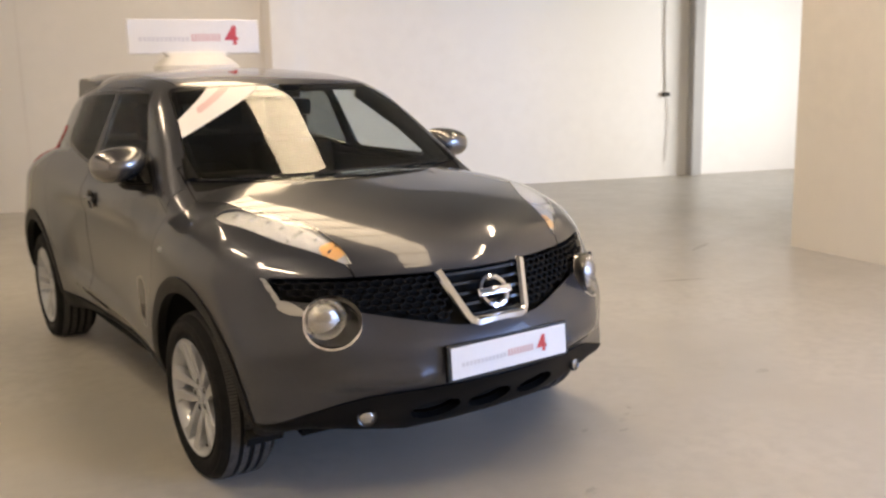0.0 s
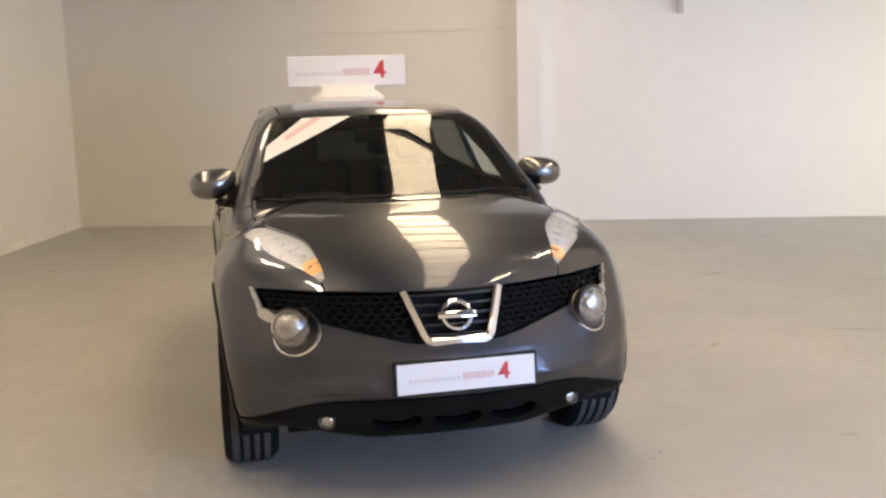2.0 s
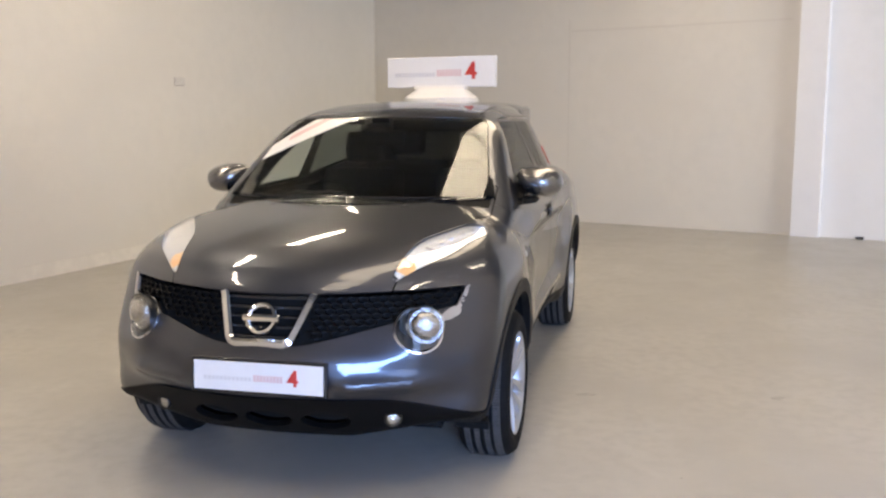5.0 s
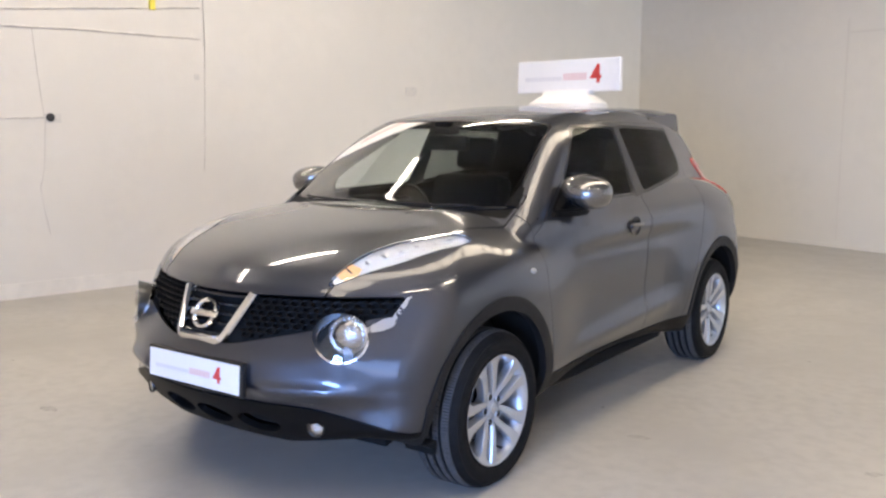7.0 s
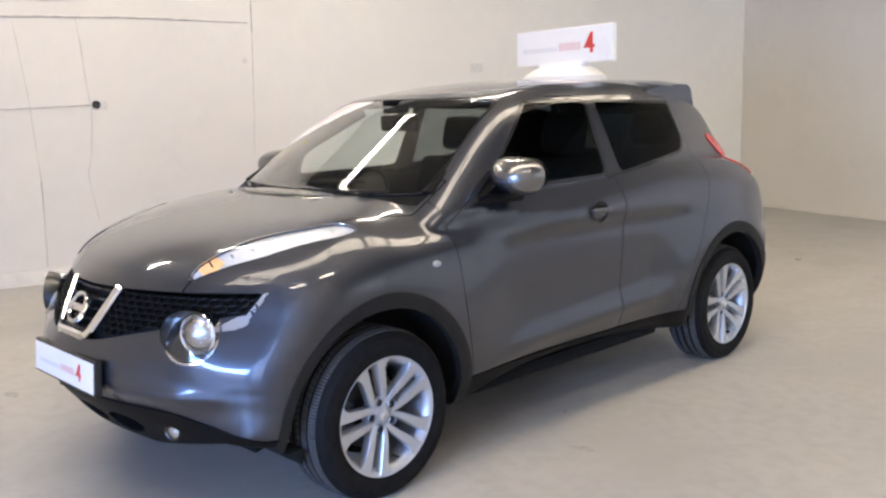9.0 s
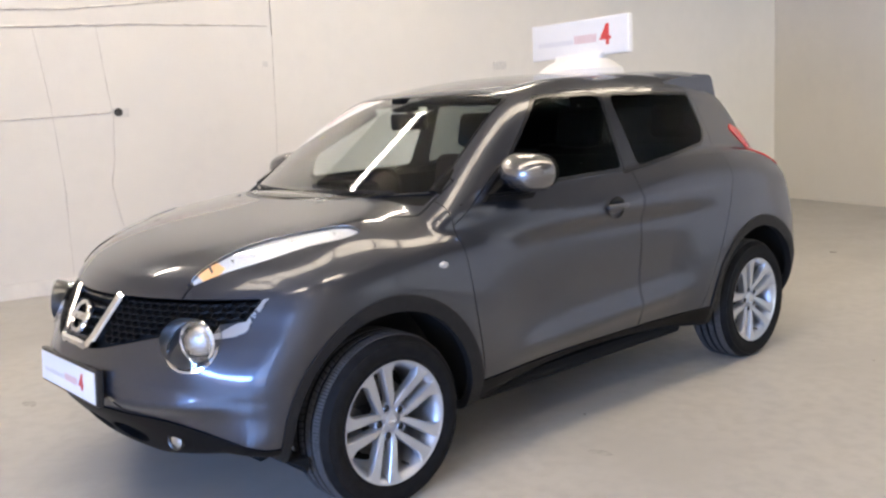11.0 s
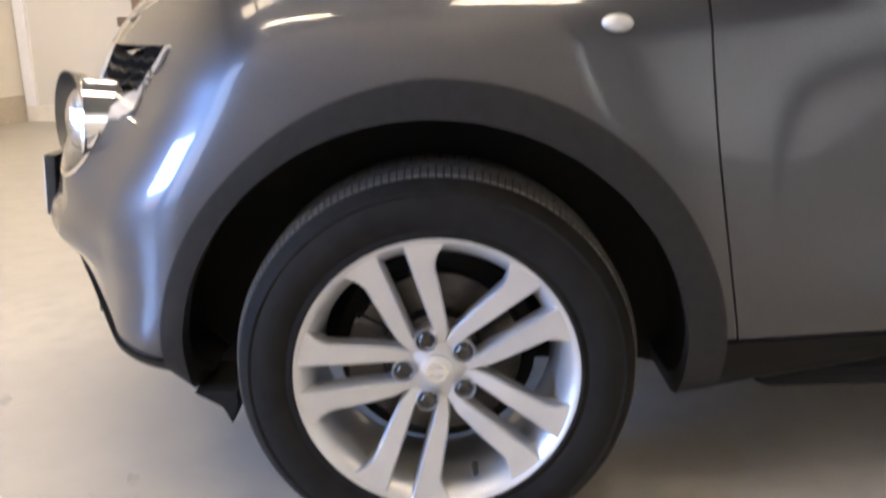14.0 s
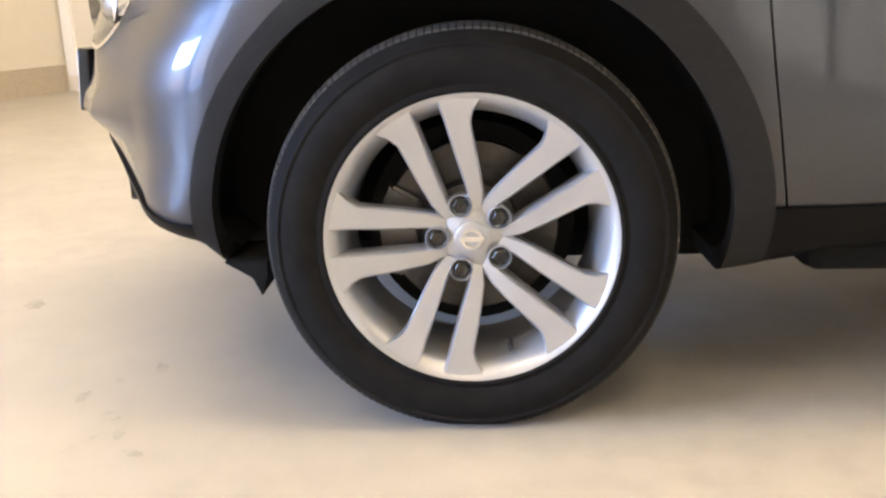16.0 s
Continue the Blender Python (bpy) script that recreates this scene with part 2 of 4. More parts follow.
def front_at(x):
    return Vector((x, LEFT_FRONT.y - 0.26*(x - LEFT_FRONT.x)))


def right_at(y):
    return Vector((4.91 + 0.2*(y - 1.34), y))


def on_wall(a, b):
    """A frame on a wall: local x along it from a, local y into the room, z up."""
    a, b = Vector(a), Vector(b)
    d = (b - a).normalized()
    return Matrix(((d.x, -d.y, 0, a.x), (d.y, d.x, 0, a.y), (0, 0, 1, 0), (0, 0, 0, 1)))


WEST = on_wall(LEFT_BACK, LEFT_FRONT)
SOUTH = on_wall(LEFT_FRONT, front_at(3.6))
NORTH = on_wall(back_at(13.5), LEFT_BACK)
west_s = lambda y: (LEFT_BACK.y - y)/(LEFT_BACK.y - LEFT_FRONT.y)*(LEFT_FRONT - LEFT_BACK).length
north_s = lambda x: (13.5 - x)*Vector(ALONG_BACK).length

bm = bmesh.new()
add_prism(bm, [(-7, -12), (20, -12), (20, 12), (-7, 12)], -0.2, GROUND)
tagged(part("floor", bm, FLOOR), kind="structure")
wall("wall_west", LEFT_FRONT, LEFT_BACK, side=-1)
wall("wall_north", LEFT_BACK, back_at(3.1), side=-1)
wall("wall_north_east", back_at(3.1), back_at(12.2), side=-1, mat=WALLWHITE)
wall("wall_east", right_at(1.34), right_at(-3.5), side=-1, thick=0.3)
wall("wall_east_lintel", right_at(-3.5), right_at(-5.4), z0=3.0, side=-1, thick=0.3)
wall("wall_east_end", right_at(-5.4), right_at(-6.2), side=-1, thick=0.3)
wall("wall_south", front_at(1.50), LEFT_FRONT, side=-1)
wall("wall_south_lintel", front_at(3.45), front_at(1.50), z0=2.15, side=-1)
wall("wall_south_end", front_at(3.75), front_at(3.45), side=-1)
# assumed walls, out of view, that close the far room round its daylight opening
EAST_A, EAST_B = back_at(12.0), Vector((11.0, -0.9))
wall("wall_far_east", EAST_A, EAST_A.lerp(EAST_B, 0.2), side=-1, mat=WALLWHITE)
wall("wall_far_east_lintel", EAST_A.lerp(EAST_B, 0.2), EAST_A.lerp(EAST_B, 0.85), z0=3.4, side=-1, mat=WALLWHITE)
wall("wall_far_east_end", EAST_A.lerp(EAST_B, 0.85), EAST_B, side=-1, mat=WALLWHITE)
wall("wall_passage", (11.2, -0.9), right_at(1.34) + Vector((0.29, -0.06)), side=-1)
bm = bmesh.new()
add_prism(bm, [(-5.75, -3.55), (3.85, -6.10), (5.35, 1.2), (11.35, -1.1), (12.35, 4.75), (-2.9, 10.05)], HEIGHT, HEIGHT + 0.2)
tagged(part("ceiling", bm, CEIL), kind="structure")

# translucent roof strip: ribbed sheet, with the purlins that cross below it
bm = bmesh.new()
cols, rows = 96, 2
grid = []
for j in range(rows + 1):
    y = -3.6 + 10.8*j/rows
    grid.append([bm.verts.new((0.52 + 0.88*i/cols + 0.10*(y - 1.0), y, HEIGHT - 0.04 + 0.012*math.sin(2*math.pi*i/8))) for i in range(cols + 1)])
for a, b in zip(grid, grid[1:]):
    for i in range(cols):
        bm.faces.new((a[i], a[i+1], b[i+1], b[i]))
tagged(part("skylight", bm, SKYLIGHT, smooth=True), kind="structure")
for k in range(11):
    y = -2.9 + 1.0*k
    x0 = -4.95 + 0.2*(y + 1)
    beam = part("roof_beam", box(x0, 3.6 + 0.16*(y + 3), y - 0.028, y + 0.028, HEIGHT - 0.14, HEIGHT - 0.055, 0.0), BEAM)
    tagged(beam, "dark steel roof beam under the grey roof sheets", "beam", "roof beams")
bm = bmesh.new()
add_tube(bm, [(0.55, 2.75, 4.36), (0.66, 2.45, 4.34), (0.85, 2.25, 4.33), (1.10, 2.2, 4.33), (1.45, 2.3, 4.34)], 0.022, 8)
for q in ((0.55, 2.75, 4.36), (1.45, 2.3, 4.34)):
    add_tube(bm, [q, (q[0], q[1], HEIGHT + 0.01)], 0.005, 6)
tagged(part("bent_pipe", bm, BEAM, smooth=True), "dark bent pipe hung below the skylight", "pipe")


def ceiling_light(m, glow):
    light = empty("ceiling_light", m, "white twin-tube fluorescent lamp under the ceiling", "lamp", "fluorescent lamps")
    bm = bmesh.new()
    add_prism(bm, [(-0.07, 0.06), (-0.05, 0.0), (0.05, 0.0), (0.07, 0.06)], -0.78, 0.78, Matrix(((1, 0, 0, 0), (0, 0, 1, 0), (0, 1, 0, 0), (0, 0, 0, 1))))
    part("housing", bm, WALLWHITE, light)
    for x in (-0.045, 0.045):
        part("tube", lathe([(0.0, -0.75), (0.013, -0.75), (0.013, 0.75), (0.0, 0.75)], 12, Matrix.Translation((x, 0, -0.03)) @ pose(0, 0, 0, 90, 0, 0)), glow, light, smooth=True)
    for y in (-0.6, 0.6):
        part("hanger", tube([(0, y, 0.06), (0, y, HEIGHT - m.translation.z)], 0.006, 6), BEAM, light)
    return light


# lamp at (-2.9, -1.8) is added on the row's spacing to brighten the west wall
for (x, y), (x2, y2), glow in (((-2.35, 0.9), (-2.9, -1.8), TUBE), ((2.75, -2.2), (3.3, 0.6), DIMTUBE)):
    lamp = ceiling_light(pose(x, y, 4.25, 0, 0, -11), glow)
    copy_thing(lamp, pose(x2, y2, 4.25, 0, 0, -11))
copy_thing(lamp, pose(-1.8, 3.6, 4.25, 0, 0, -11))

# ---- things on the walls ----
def slab(name, frame_m, s0, s1, z0, z1, out, mat, label="", category="", back=0.0, bevel=0.0, parent=None, kind=""):
    """A block on a wall between s0 and s1 along it, standing out into the room."""
    ob = part(name, box(s0, s1, -back, out, z0, z1, bevel, frame_m), mat, parent)
    return tagged(ob, label, category, kind=kind)


# skirting and corner trims
slab("baseboard", WEST, 0.02, west_s(-3.48), GROUND - 0.01, 0.15, 0.018, BASEPAINT, kind="structure")
slab("trim", WEST, west_s(-3.38), west_s(-3.50) - 0.03, 0.15, HEIGHT, 0.03, WALLWHITE, kind="structure")
slab("baseboard", SOUTH, 0.03, 1.36, GROUND - 0.01, 0.24, 0.02, SKIRTING, kind="structure")
slab("trim", SOUTH, 1.38, 1.62, GROUND - 0.01, 2.15, 0.06, WALLWHITE, kind="structure")
slab("trim", NORTH, north_s(3.36), north_s(3.06), GROUND - 0.01, HEIGHT, 0.10, WALLWHITE, kind="structure")
slab("trim", NORTH, north_s(3.06), north_s(2.97), GROUND - 0.01, HEIGHT, 0.05, WALL, kind="structure")
slab("baseboard", NORTH, north_s(2.97), north_s(-2.8), GROUND - 0.01, 0.06, 0.012, WALL, kind="structure")
# steel column and the boards beyond it
slab("steel_column", NORTH, north_s(8.92), north_s(8.76), GROUND, HEIGHT, 0.16, COLUMN, "grey painted steel column against the white wall", "column", bevel=0.01)
# joints of the back wall: one high ledge and two upright joints
slab("trim", NORTH, north_s(2.97), north_s(0.28), 2.575, 2.60, 0.012, LINE, kind="structure")
for x in (0.26,):
    slab("trim", NORTH, north_s(x), north_s(x) + 0.018, 0.1, 2.75, 0.004, LINE, kind="structure")
slab("switch_box", NORTH, north_s(8.46), north_s(8.36), 1.19, 1.25, 0.05, DARK, "small dark switch box on the white wall", "switch", bevel=0.006)
bm = bmesh.new()
add_tube(bm, [NORTH @ Vector((north_s(x), 0.012, z)) for x, z in ((8.38, 4.4), (8.38, 2.0), (8.41, 1.25))], 0.009, 6)
tagged(part("cable", bm, GREYPIPE), "thin grey cable running up the white wall", "cable")
bm = bmesh.new()
add_tube(bm, [NORTH @ Vector((north_s(x), 0.012, z)) for x, z in ((8.42, 1.19), (8.46, 0.9), (8.44, 0.5), (8.42, 0.25))], 0.006, 6)
tagged(part("cable", bm, GREYPIPE), "thin loose cable hanging down the white wall", "cable")
slab("wall_bracket", NORTH, north_s(5.09), north_s(5.02), 2.70, 2.95, 0.05, GREYPIPE, "small grey bracket high on the white wall", "bracket", bevel=0.006)
slab("wall_hook", NORTH, north_s(3.82), north_s(3.74), GROUND, 0.05, 0.03, DARK, "small dark stub at the foot of the wall", "stub")

# conduits, seams and marks of the west wall
def run(points, radius, mat, label, name="conduit", category="conduit"):
    bm = bmesh.new()
    add_tube(bm, [WEST @ Vector((west_s(y), radius*0.8, z)) for y, z in points], radius, 8)
    return tagged(part(name, bm, mat, smooth=True), label, category)


run([(-1.2, 2.27), (0.4, 2.27), (1.6, 2.30), (2.74, 2.29)], 0.009, CONDUIT, "pale painted conduit along the cream wall")
run([(-1.2, 2.40), (1.0, 2.42), (2.75, 2.58)], 0.008, CONDUIT, "upper pale conduit along the cream wall")
run([(2.78, 4.4), (2.79, 2.2), (2.77, 1.4), (2.75, 1.05)], 0.004, CONDUIT, "pale conduit running down the cream wall")
run([(-0.4, 1.51), (0.6, 1.52), (1.30, 1.545)], 0.006, CONDUIT, "thin pale pipe running along the cream wall")
run([(0.75, 2.25), (0.82, 1.6), (0.86, 0.9), (0.85, 0.16)], 0.003, CONDUIT, "thin crooked cable down the cream wall")
run([(1.24, 2.28), (1.27, 1.9), (1.30, 1.56)], 0.003, CONDUIT, "thin cable down to a dark hole")
run([(1.31, 1.52), (1.28, 1.1), (1.24, 0.95), (1.27, 0.72), (1.30, 0.55)], 0.003, CONDUIT, "thin loose looped cable on the cream wall")
tagged(part("pipe_hole", lathe([(0.036, -0.004), (0.036, 0.008), (0.030, 0.010), (0.024, 0.006), (0.0, 0.006)], 20, WEST @ Matrix.Translation((west_s(1.35), 0.003, 1.545)) @ pose(0, 0, 0, -90, 0, 0)), DARK, smooth=True), "small black pipe end in the cream wall", "pipe end")
slab("filler_patch", WEST, west_s(1.30), west_s(1.44), 1.50, 1.575, 0.0035, PATCH, "rough pale filler patch round the pipe end", "patch", bevel=0.0015)
slab("wall_vent", WEST, west_s(5.42), west_s(5.26), 1.83, 1.92, 0.02, PATCH, "small grey vent plate on the cream wall", "vent", bevel=0.008)
slab("tag", WEST, west_s(2.31), west_s(2.26), 2.52, 2.63, 0.03, YELLOW, "small yellow tag tied to the conduit", "tag")
slab("wall_mark", WEST, west_s(2.73), west_s(2.68), 1.91, 1.96, 0.003, PATCH, "small scuff on the cream wall", "mark")
# dispenser with a blue label
disp = empty("wall_dispenser", WEST @ Matrix.Translation((west_s(-2.26), 0, 0)), "brown-grey wall dispenser with a blue label on the cream wall", "dispenser")
part("body", box(-0.14, 0.13, 0.0, 0.13, 0.86, 1.52, 0.02), BROWN, disp)
part("tray", box(-0.15, 0.24, 0.0, 0.17, 0.78, 0.855, 0.012), BROWN, disp)
part("label", box(-0.05, 0.06, 0.13, 0.133, 1.10, 1.24), BLUE, disp)
run([(-1.96, 4.4), (-1.96, 2.0), (-1.96, 0.95)], 0.016, CONDUIT, "pale conduit beside the wall dispenser")

# roller door rolled up over each daylight opening, and its side rails; assumed, out of view
for a, b, top in ((right_at(-3.5), right_at(-5.4), 3.0), (front_at(3.45), front_at(1.50), 2.15), (EAST_A.lerp(EAST_B, 0.2), EAST_A.lerp(EAST_B, 0.85), 3.4)):
    fm = on_wall(b, a)
    length = (Vector(b) - Vector(a)).length
    door = empty("roller_door", fm, "grey steel roller door rolled up above a daylight opening", "door")
    part("drum", lathe([(0.0, 0.05), (0.17, 0.05), (0.17, length - 0.05), (0.0, length - 0.05)], 24, Matrix.Translation((0, 0.20, top + 0.18)) @ pose(0, 0, 0, 0, 90, 0)), COLUMN, door, smooth=True)
    part("rail", box(-0.06, 0.0, 0.0, 0.08, GROUND, top, 0.004), COLUMN, door)
    part("rail", box(length, length + 0.06, 0.0, 0.08, GROUND, top, 0.004), COLUMN, door)

# scuffs worn into the floor paint
def scuff(x, y, rx, ry, turn):
    bm = bmesh.new()
    n = 18
    rng = random.Random(int(abs(x*1000 + y*77)))
    ring = [bm.verts.new((rx*math.cos(2*math.pi*k/n)*rng.uniform(0.6, 1.1), ry*math.sin(2*math.pi*k/n)*rng.uniform(0.6, 1.1), 0)) for k in range(n)]
    mid = bm.verts.new((0, 0, 0))
    for k in range(n):
        bm.faces.new((mid, ring[k], ring[(k+1) % n]))
    ob = part("floor_scuff", bm, SCUFF)
    ob.matrix_basis = pose(x, y, GROUND + 0.0012, 0, 0, turn)
    tagged(ob, "worn grey scuff in the painted concrete floor", "scuff", "floor scuffs")


for x, y, rx, ry, turn in ((4.31, 1.82, 0.22, 0.03, 20), (3.18, 1.05, 0.22, 0.03, -25), (1.86, -0.58, 0.05, 0.03, 0), (2.1, 1.01, 0.05, 0.03, 30), (1.11, 0.86, 0.06, 0.03, 10), (0.82, -0.62, 0.03, 0.02, 15),
                         (0.22, -1.04, 0.05, 0.025, 20), (0.74, -0.70, 0.030, 0.012, 0), (0.67, -0.66, 0.018, 0.010, 40), (0.61, -0.60, 0.032, 0.012, 25), (0.88, -0.58, 0.028, 0.012, 10),
                         (0.95, -0.53, 0.022, 0.012, 60), (0.92, -0.63, 0.045, 0.010, -30), (3.36, 3.21, 0.15, 0.035, 10), (-1.54, -0.53, 0.07, 0.035, 0)):
    scuff(x, y, rx, ry, turn)

# ---- the car: one closed skin, cut into its panels ----
def body_field(p):
    """Signed distance, roughly, of the car's skin: below zero inside."""
    x, y, z = np.abs(p[:, 0]), p[:, 1], p[:, 2]
    x2 = x*x
    # flanks with the swollen wings over the wheels
    half = spline(y, (-0.85, -0.6, -0.3, 0.0, 0.5, 1.2, 1.8, 2.5, 2.9, 3.3), (0.70, 0.77, 0.825, 0.848, 0.835, 0.83, 0.842, 0.868, 0.855, 0.79))
    half = half + spline(z, (0.15, 0.3, 0.38, 0.45, 0.6, 0.75, 0.9, 1.25), (-0.11, -0.05, -0.018, -0.008, 0.0, 0.0, -0.006, -0.03))
    crest = spline(y, (-0.6, -0.35, 0.0, 0.25, 0.48, 0.8, 1.5, 2.2, 2.6, 3.0), (0.745, 0.795, 0.835, 0.845, 0.850, 0.89, 0.950, 0.98, 0.99, 0.94))
    half = half - 3.0*np.maximum(z - crest, 0)**2
    rf, rr = np.hypot(y, z - 0.33), np.hypot(y - 2.53, z - 0.33)
    half = half + 0.034*np.exp(-((rf - 0.46)/np.where(rf > 0.46, 0.26, 0.17))**2) + 0.030*np.exp(-((rr - 0.46)/0.19)**2)
    door = np.clip((y - 0.50)/0.40, 0, 1)
    door = door*door*(3 - 2*door)*np.clip((2.0 - y)/0.2, 0, 1)
    half = half + door*(0.020*np.exp(-((z - 0.43 - 0.05*(y - 0.6))/0.05)**2) - 0.014*np.exp(-((z - 0.62)/0.12)**2))
    side = x - half
    # nose, bonnet and tail
    nose = spline(z, (0.16, 0.25, 0.35, 0.45, 0.52, 0.60, 0.68, 0.75, 0.82, 0.88, 0.94, 1.00, 1.05, 1.10), (-0.53, -0.64, -0.725, -0.805, -0.838, -0.832, -0.79, -0.748, -0.71, -0.67, -0.60, -0.45, -0.24, 0.06))
    nose = nose - 0.030*np.exp(-((z - 0.506)/0.032)**2)*np.clip((x - 0.27)/0.08, 0, 1)*np.clip((0.72 - x)/0.15, 0, 1)
    front = (nose + (0.525*x2 + 0.02*x2*x2)*spline(z, (0.20, 0.35, 0.45, 0.52), (0.5, 0.62, 0.90, 1.0)) - y)*0.9
    lid = spline(y, (-0.8, -0.55, -0.3, 0.0, 0.35, 0.8, 1.3, 1.8, 2.2, 2.6, 2.9, 3.2), (0.893, 0.995, 1.072, 1.102, 1.118, 1.075, 1.08, 1.13, 1.18, 1.17, 1.12, 1.02))
    top = z - lid - 0.008 + 0.115*x2*np.clip((0.9 - y)/0.4, 0.26, 1)
    # ridges along the wings that carry the indicators
    u = np.clip(((x - 0.50)*0.22 + (y + 0.56)*0.50)/0.2984, 0, 1.15)
    top = top - 0.033*np.exp(-((x - 0.50 - 0.22*u)**2 + (y + 0.56 - 0.50*u)**2)/0.0140)
    tail = y - spline(z, (0.2, 0.35, 0.6, 0.8, 1.0, 1.1, 1.25), (3.12, 3.22, 3.29, 3.27, 3.20, 3.14, 3.03)) + 0.35*x2
    low = smax(smax(smax(side, top, 0.14), front, 0.06), tail, 0.12)
    hem = spline(y, (-0.80, -0.55, -0.35, 0.25, 0.5, 2.0, 2.3, 3.0), (0.27, 0.255, 0.230, 0.235, 0.284, 0.284, 0.235, 0.22))
    hem = hem + 0.075*np.clip((x - 0.30)/0.35, 0, 1)*np.clip((-0.36 - y)/0.08, 0, 1)
    low = smax(low, hem - z, 0.04)
    low = low - 0.040*np.exp(-((x - 0.596)**2 + (y + 0.655)**2 + ((z - 0.720)*0.9)**2)/0.0121)
    # cabin
    cab_side = (x - (0.80 - 0.45*np.maximum(z - 1.05, -0.06*np.clip((y - 0.5)/0.5, 0, 1))) + 0.03*np.clip(0.9 - y, 0, 1) + 0.10*np.clip(y - 1.9, 0, 2)**1.5)*0.91
    screen = ((z - 1.06) - (y - 0.13 - 0.45*x2)*0.638)*0.843
    roof = z - spline(y, (0.7, 1.0, 1.35, 1.75, 2.1, 2.5, 2.85), (1.472, 1.535, 1.583, 1.60, 1.597, 1.563, 1.485)) + 0.12*x2
    hatch = (y - 2.80 - (1.45 - z)*0.62 + 0.25*x2)*0.85
    cab = smax(smax(smax(cab_side, roof, 0.12), screen, 0.05), hatch, 0.08)
    cab = smax(cab, 0.95 - z, 0.03)
    # soft shoulder under the side windows, sharp joint elsewhere
    soft = 0.012 + 0.075*np.clip((x - 0.70)/0.06, 0, 1)*np.clip((y - 0.35)/0.40, 0, 1)
    return smin(low, cab, soft)


def field_normal(p, e=0.002):
    g = np.stack([body_field(p + e*np.eye(3)[i]) - body_field(p - e*np.eye(3)[i]) for i in range(3)], 1)
    return g / np.maximum(np.linalg.norm(g, axis=1, keepdims=True), 1e-9)


def skin(h=0.022):
    """Triangles on the zero level of body_field, found on a grid and pulled onto the surface."""
    lo = np.array((-1.001, -1.0, 0.1))
    n = np.array((int(2.002/h) + 1, int(4.4/h), int(1.6/h)))
    ax = [lo[i] + h*np.arange(n[i]) for i in range(3)]
    grid = np.stack(np.meshgrid(*ax, indexing="ij"), -1).reshape(-1, 3)
    f = body_field(grid).reshape(n)
    s = f < 0
    c = [s[i:n[0]-1+i, j:n[1]-1+j, k:n[2]-1+k] for i in (0, 1) for j in (0, 1) for k in (0, 1)]
    tot = sum(a.astype(int) for a in c)
    cell = (tot > 0) & (tot < 8)
    index = np.full(cell.shape, -1)
    index[cell] = np.arange(cell.sum())
    v = lo + (np.argwhere(cell) + 0.5)*h
    for _ in range(6):
        g = np.stack([body_field(v + 0.002*np.eye(3)[i]) - body_field(v - 0.002*np.eye(3)[i]) for i in range(3)], 1)/0.004
        v = v - np.clip(body_field(v)/np.maximum((g*g).sum(1), 0.2), -h, h)[:, None]*g
    tris = []
    for a in range(3):
        b, d = (a + 1) % 3, (a + 2) % 3
        s0 = np.take(s, range(n[a]-1), a)
        s1 = np.take(s, range(1, n[a]), a)
        e = np.argwhere(s0 != s1)
        e = e[(e[:, b] > 0) & (e[:, d] > 0) & (e[:, b] < n[b]-1) & (e[:, d] < n[d]-1)]
        flip = s0[tuple(e.T)]
        q = []
        for ob, od in ((1, 1), (0, 1), (0, 0), (1, 0)):
            m = e.copy()
            m[:, b] -= ob
            m[:, d] -= od
            q.append(index[tuple(m.T)])
        q = np.stack(q, 1)
        q[~flip] = q[~flip][:, ::-1]
        tris.append(q[:, (0, 1, 2)])
        tris.append(q[:, (0, 2, 3)])
    return v, np.concatenate(tris)


def carve(v, t, g):
    """Splits triangles along g = 0. Returns the points and the triangles inside (g > 0) and outside."""
    val = g(v)
    val = np.where(np.abs(val) < 1e-5, 1e-5, val)
    pos = val[t] > 0
    cnt = pos.sum(1)
    inside, outside = [t[cnt == 3]], [t[cnt == 0]]
    v, extra, memo = v, [], {}

    def cut(a, b):
        key = (a, b) if a < b else (b, a)
        if key not in memo:
            u = val[key[0]]/(val[key[0]] - val[key[1]])
            extra.append(v[key[0]] + u*(v[key[1]] - v[key[0]]))
            memo[key] = len(v) + len(extra) - 1
        return memo[key]

    ins, outs = [], []
    for tri, p in zip(t[(cnt == 1) | (cnt == 2)], pos[(cnt == 1) | (cnt == 2)]):
        lone = int(np.argmax(p)) if p.sum() == 1 else int(np.argmin(p))
        a, b, c = int(tri[lone]), int(tri[(lone+1) % 3]), int(tri[(lone+2) % 3])
        ab, ac = cut(a, b), cut(a, c)
        one, two = [(a, ab, ac)], [(ab, b, c), (ab, c, ac)]
        if p.sum() == 1:
            ins += one
            outs += two
        else:
            outs += one
            ins += two
    if extra:
        v = np.concatenate([v, np.array(extra)])
    stack = lambda big, small: np.concatenate([*big, np.array(small, int).reshape(-1, 3)])
    return v, stack(inside, ins), stack(outside, outs)


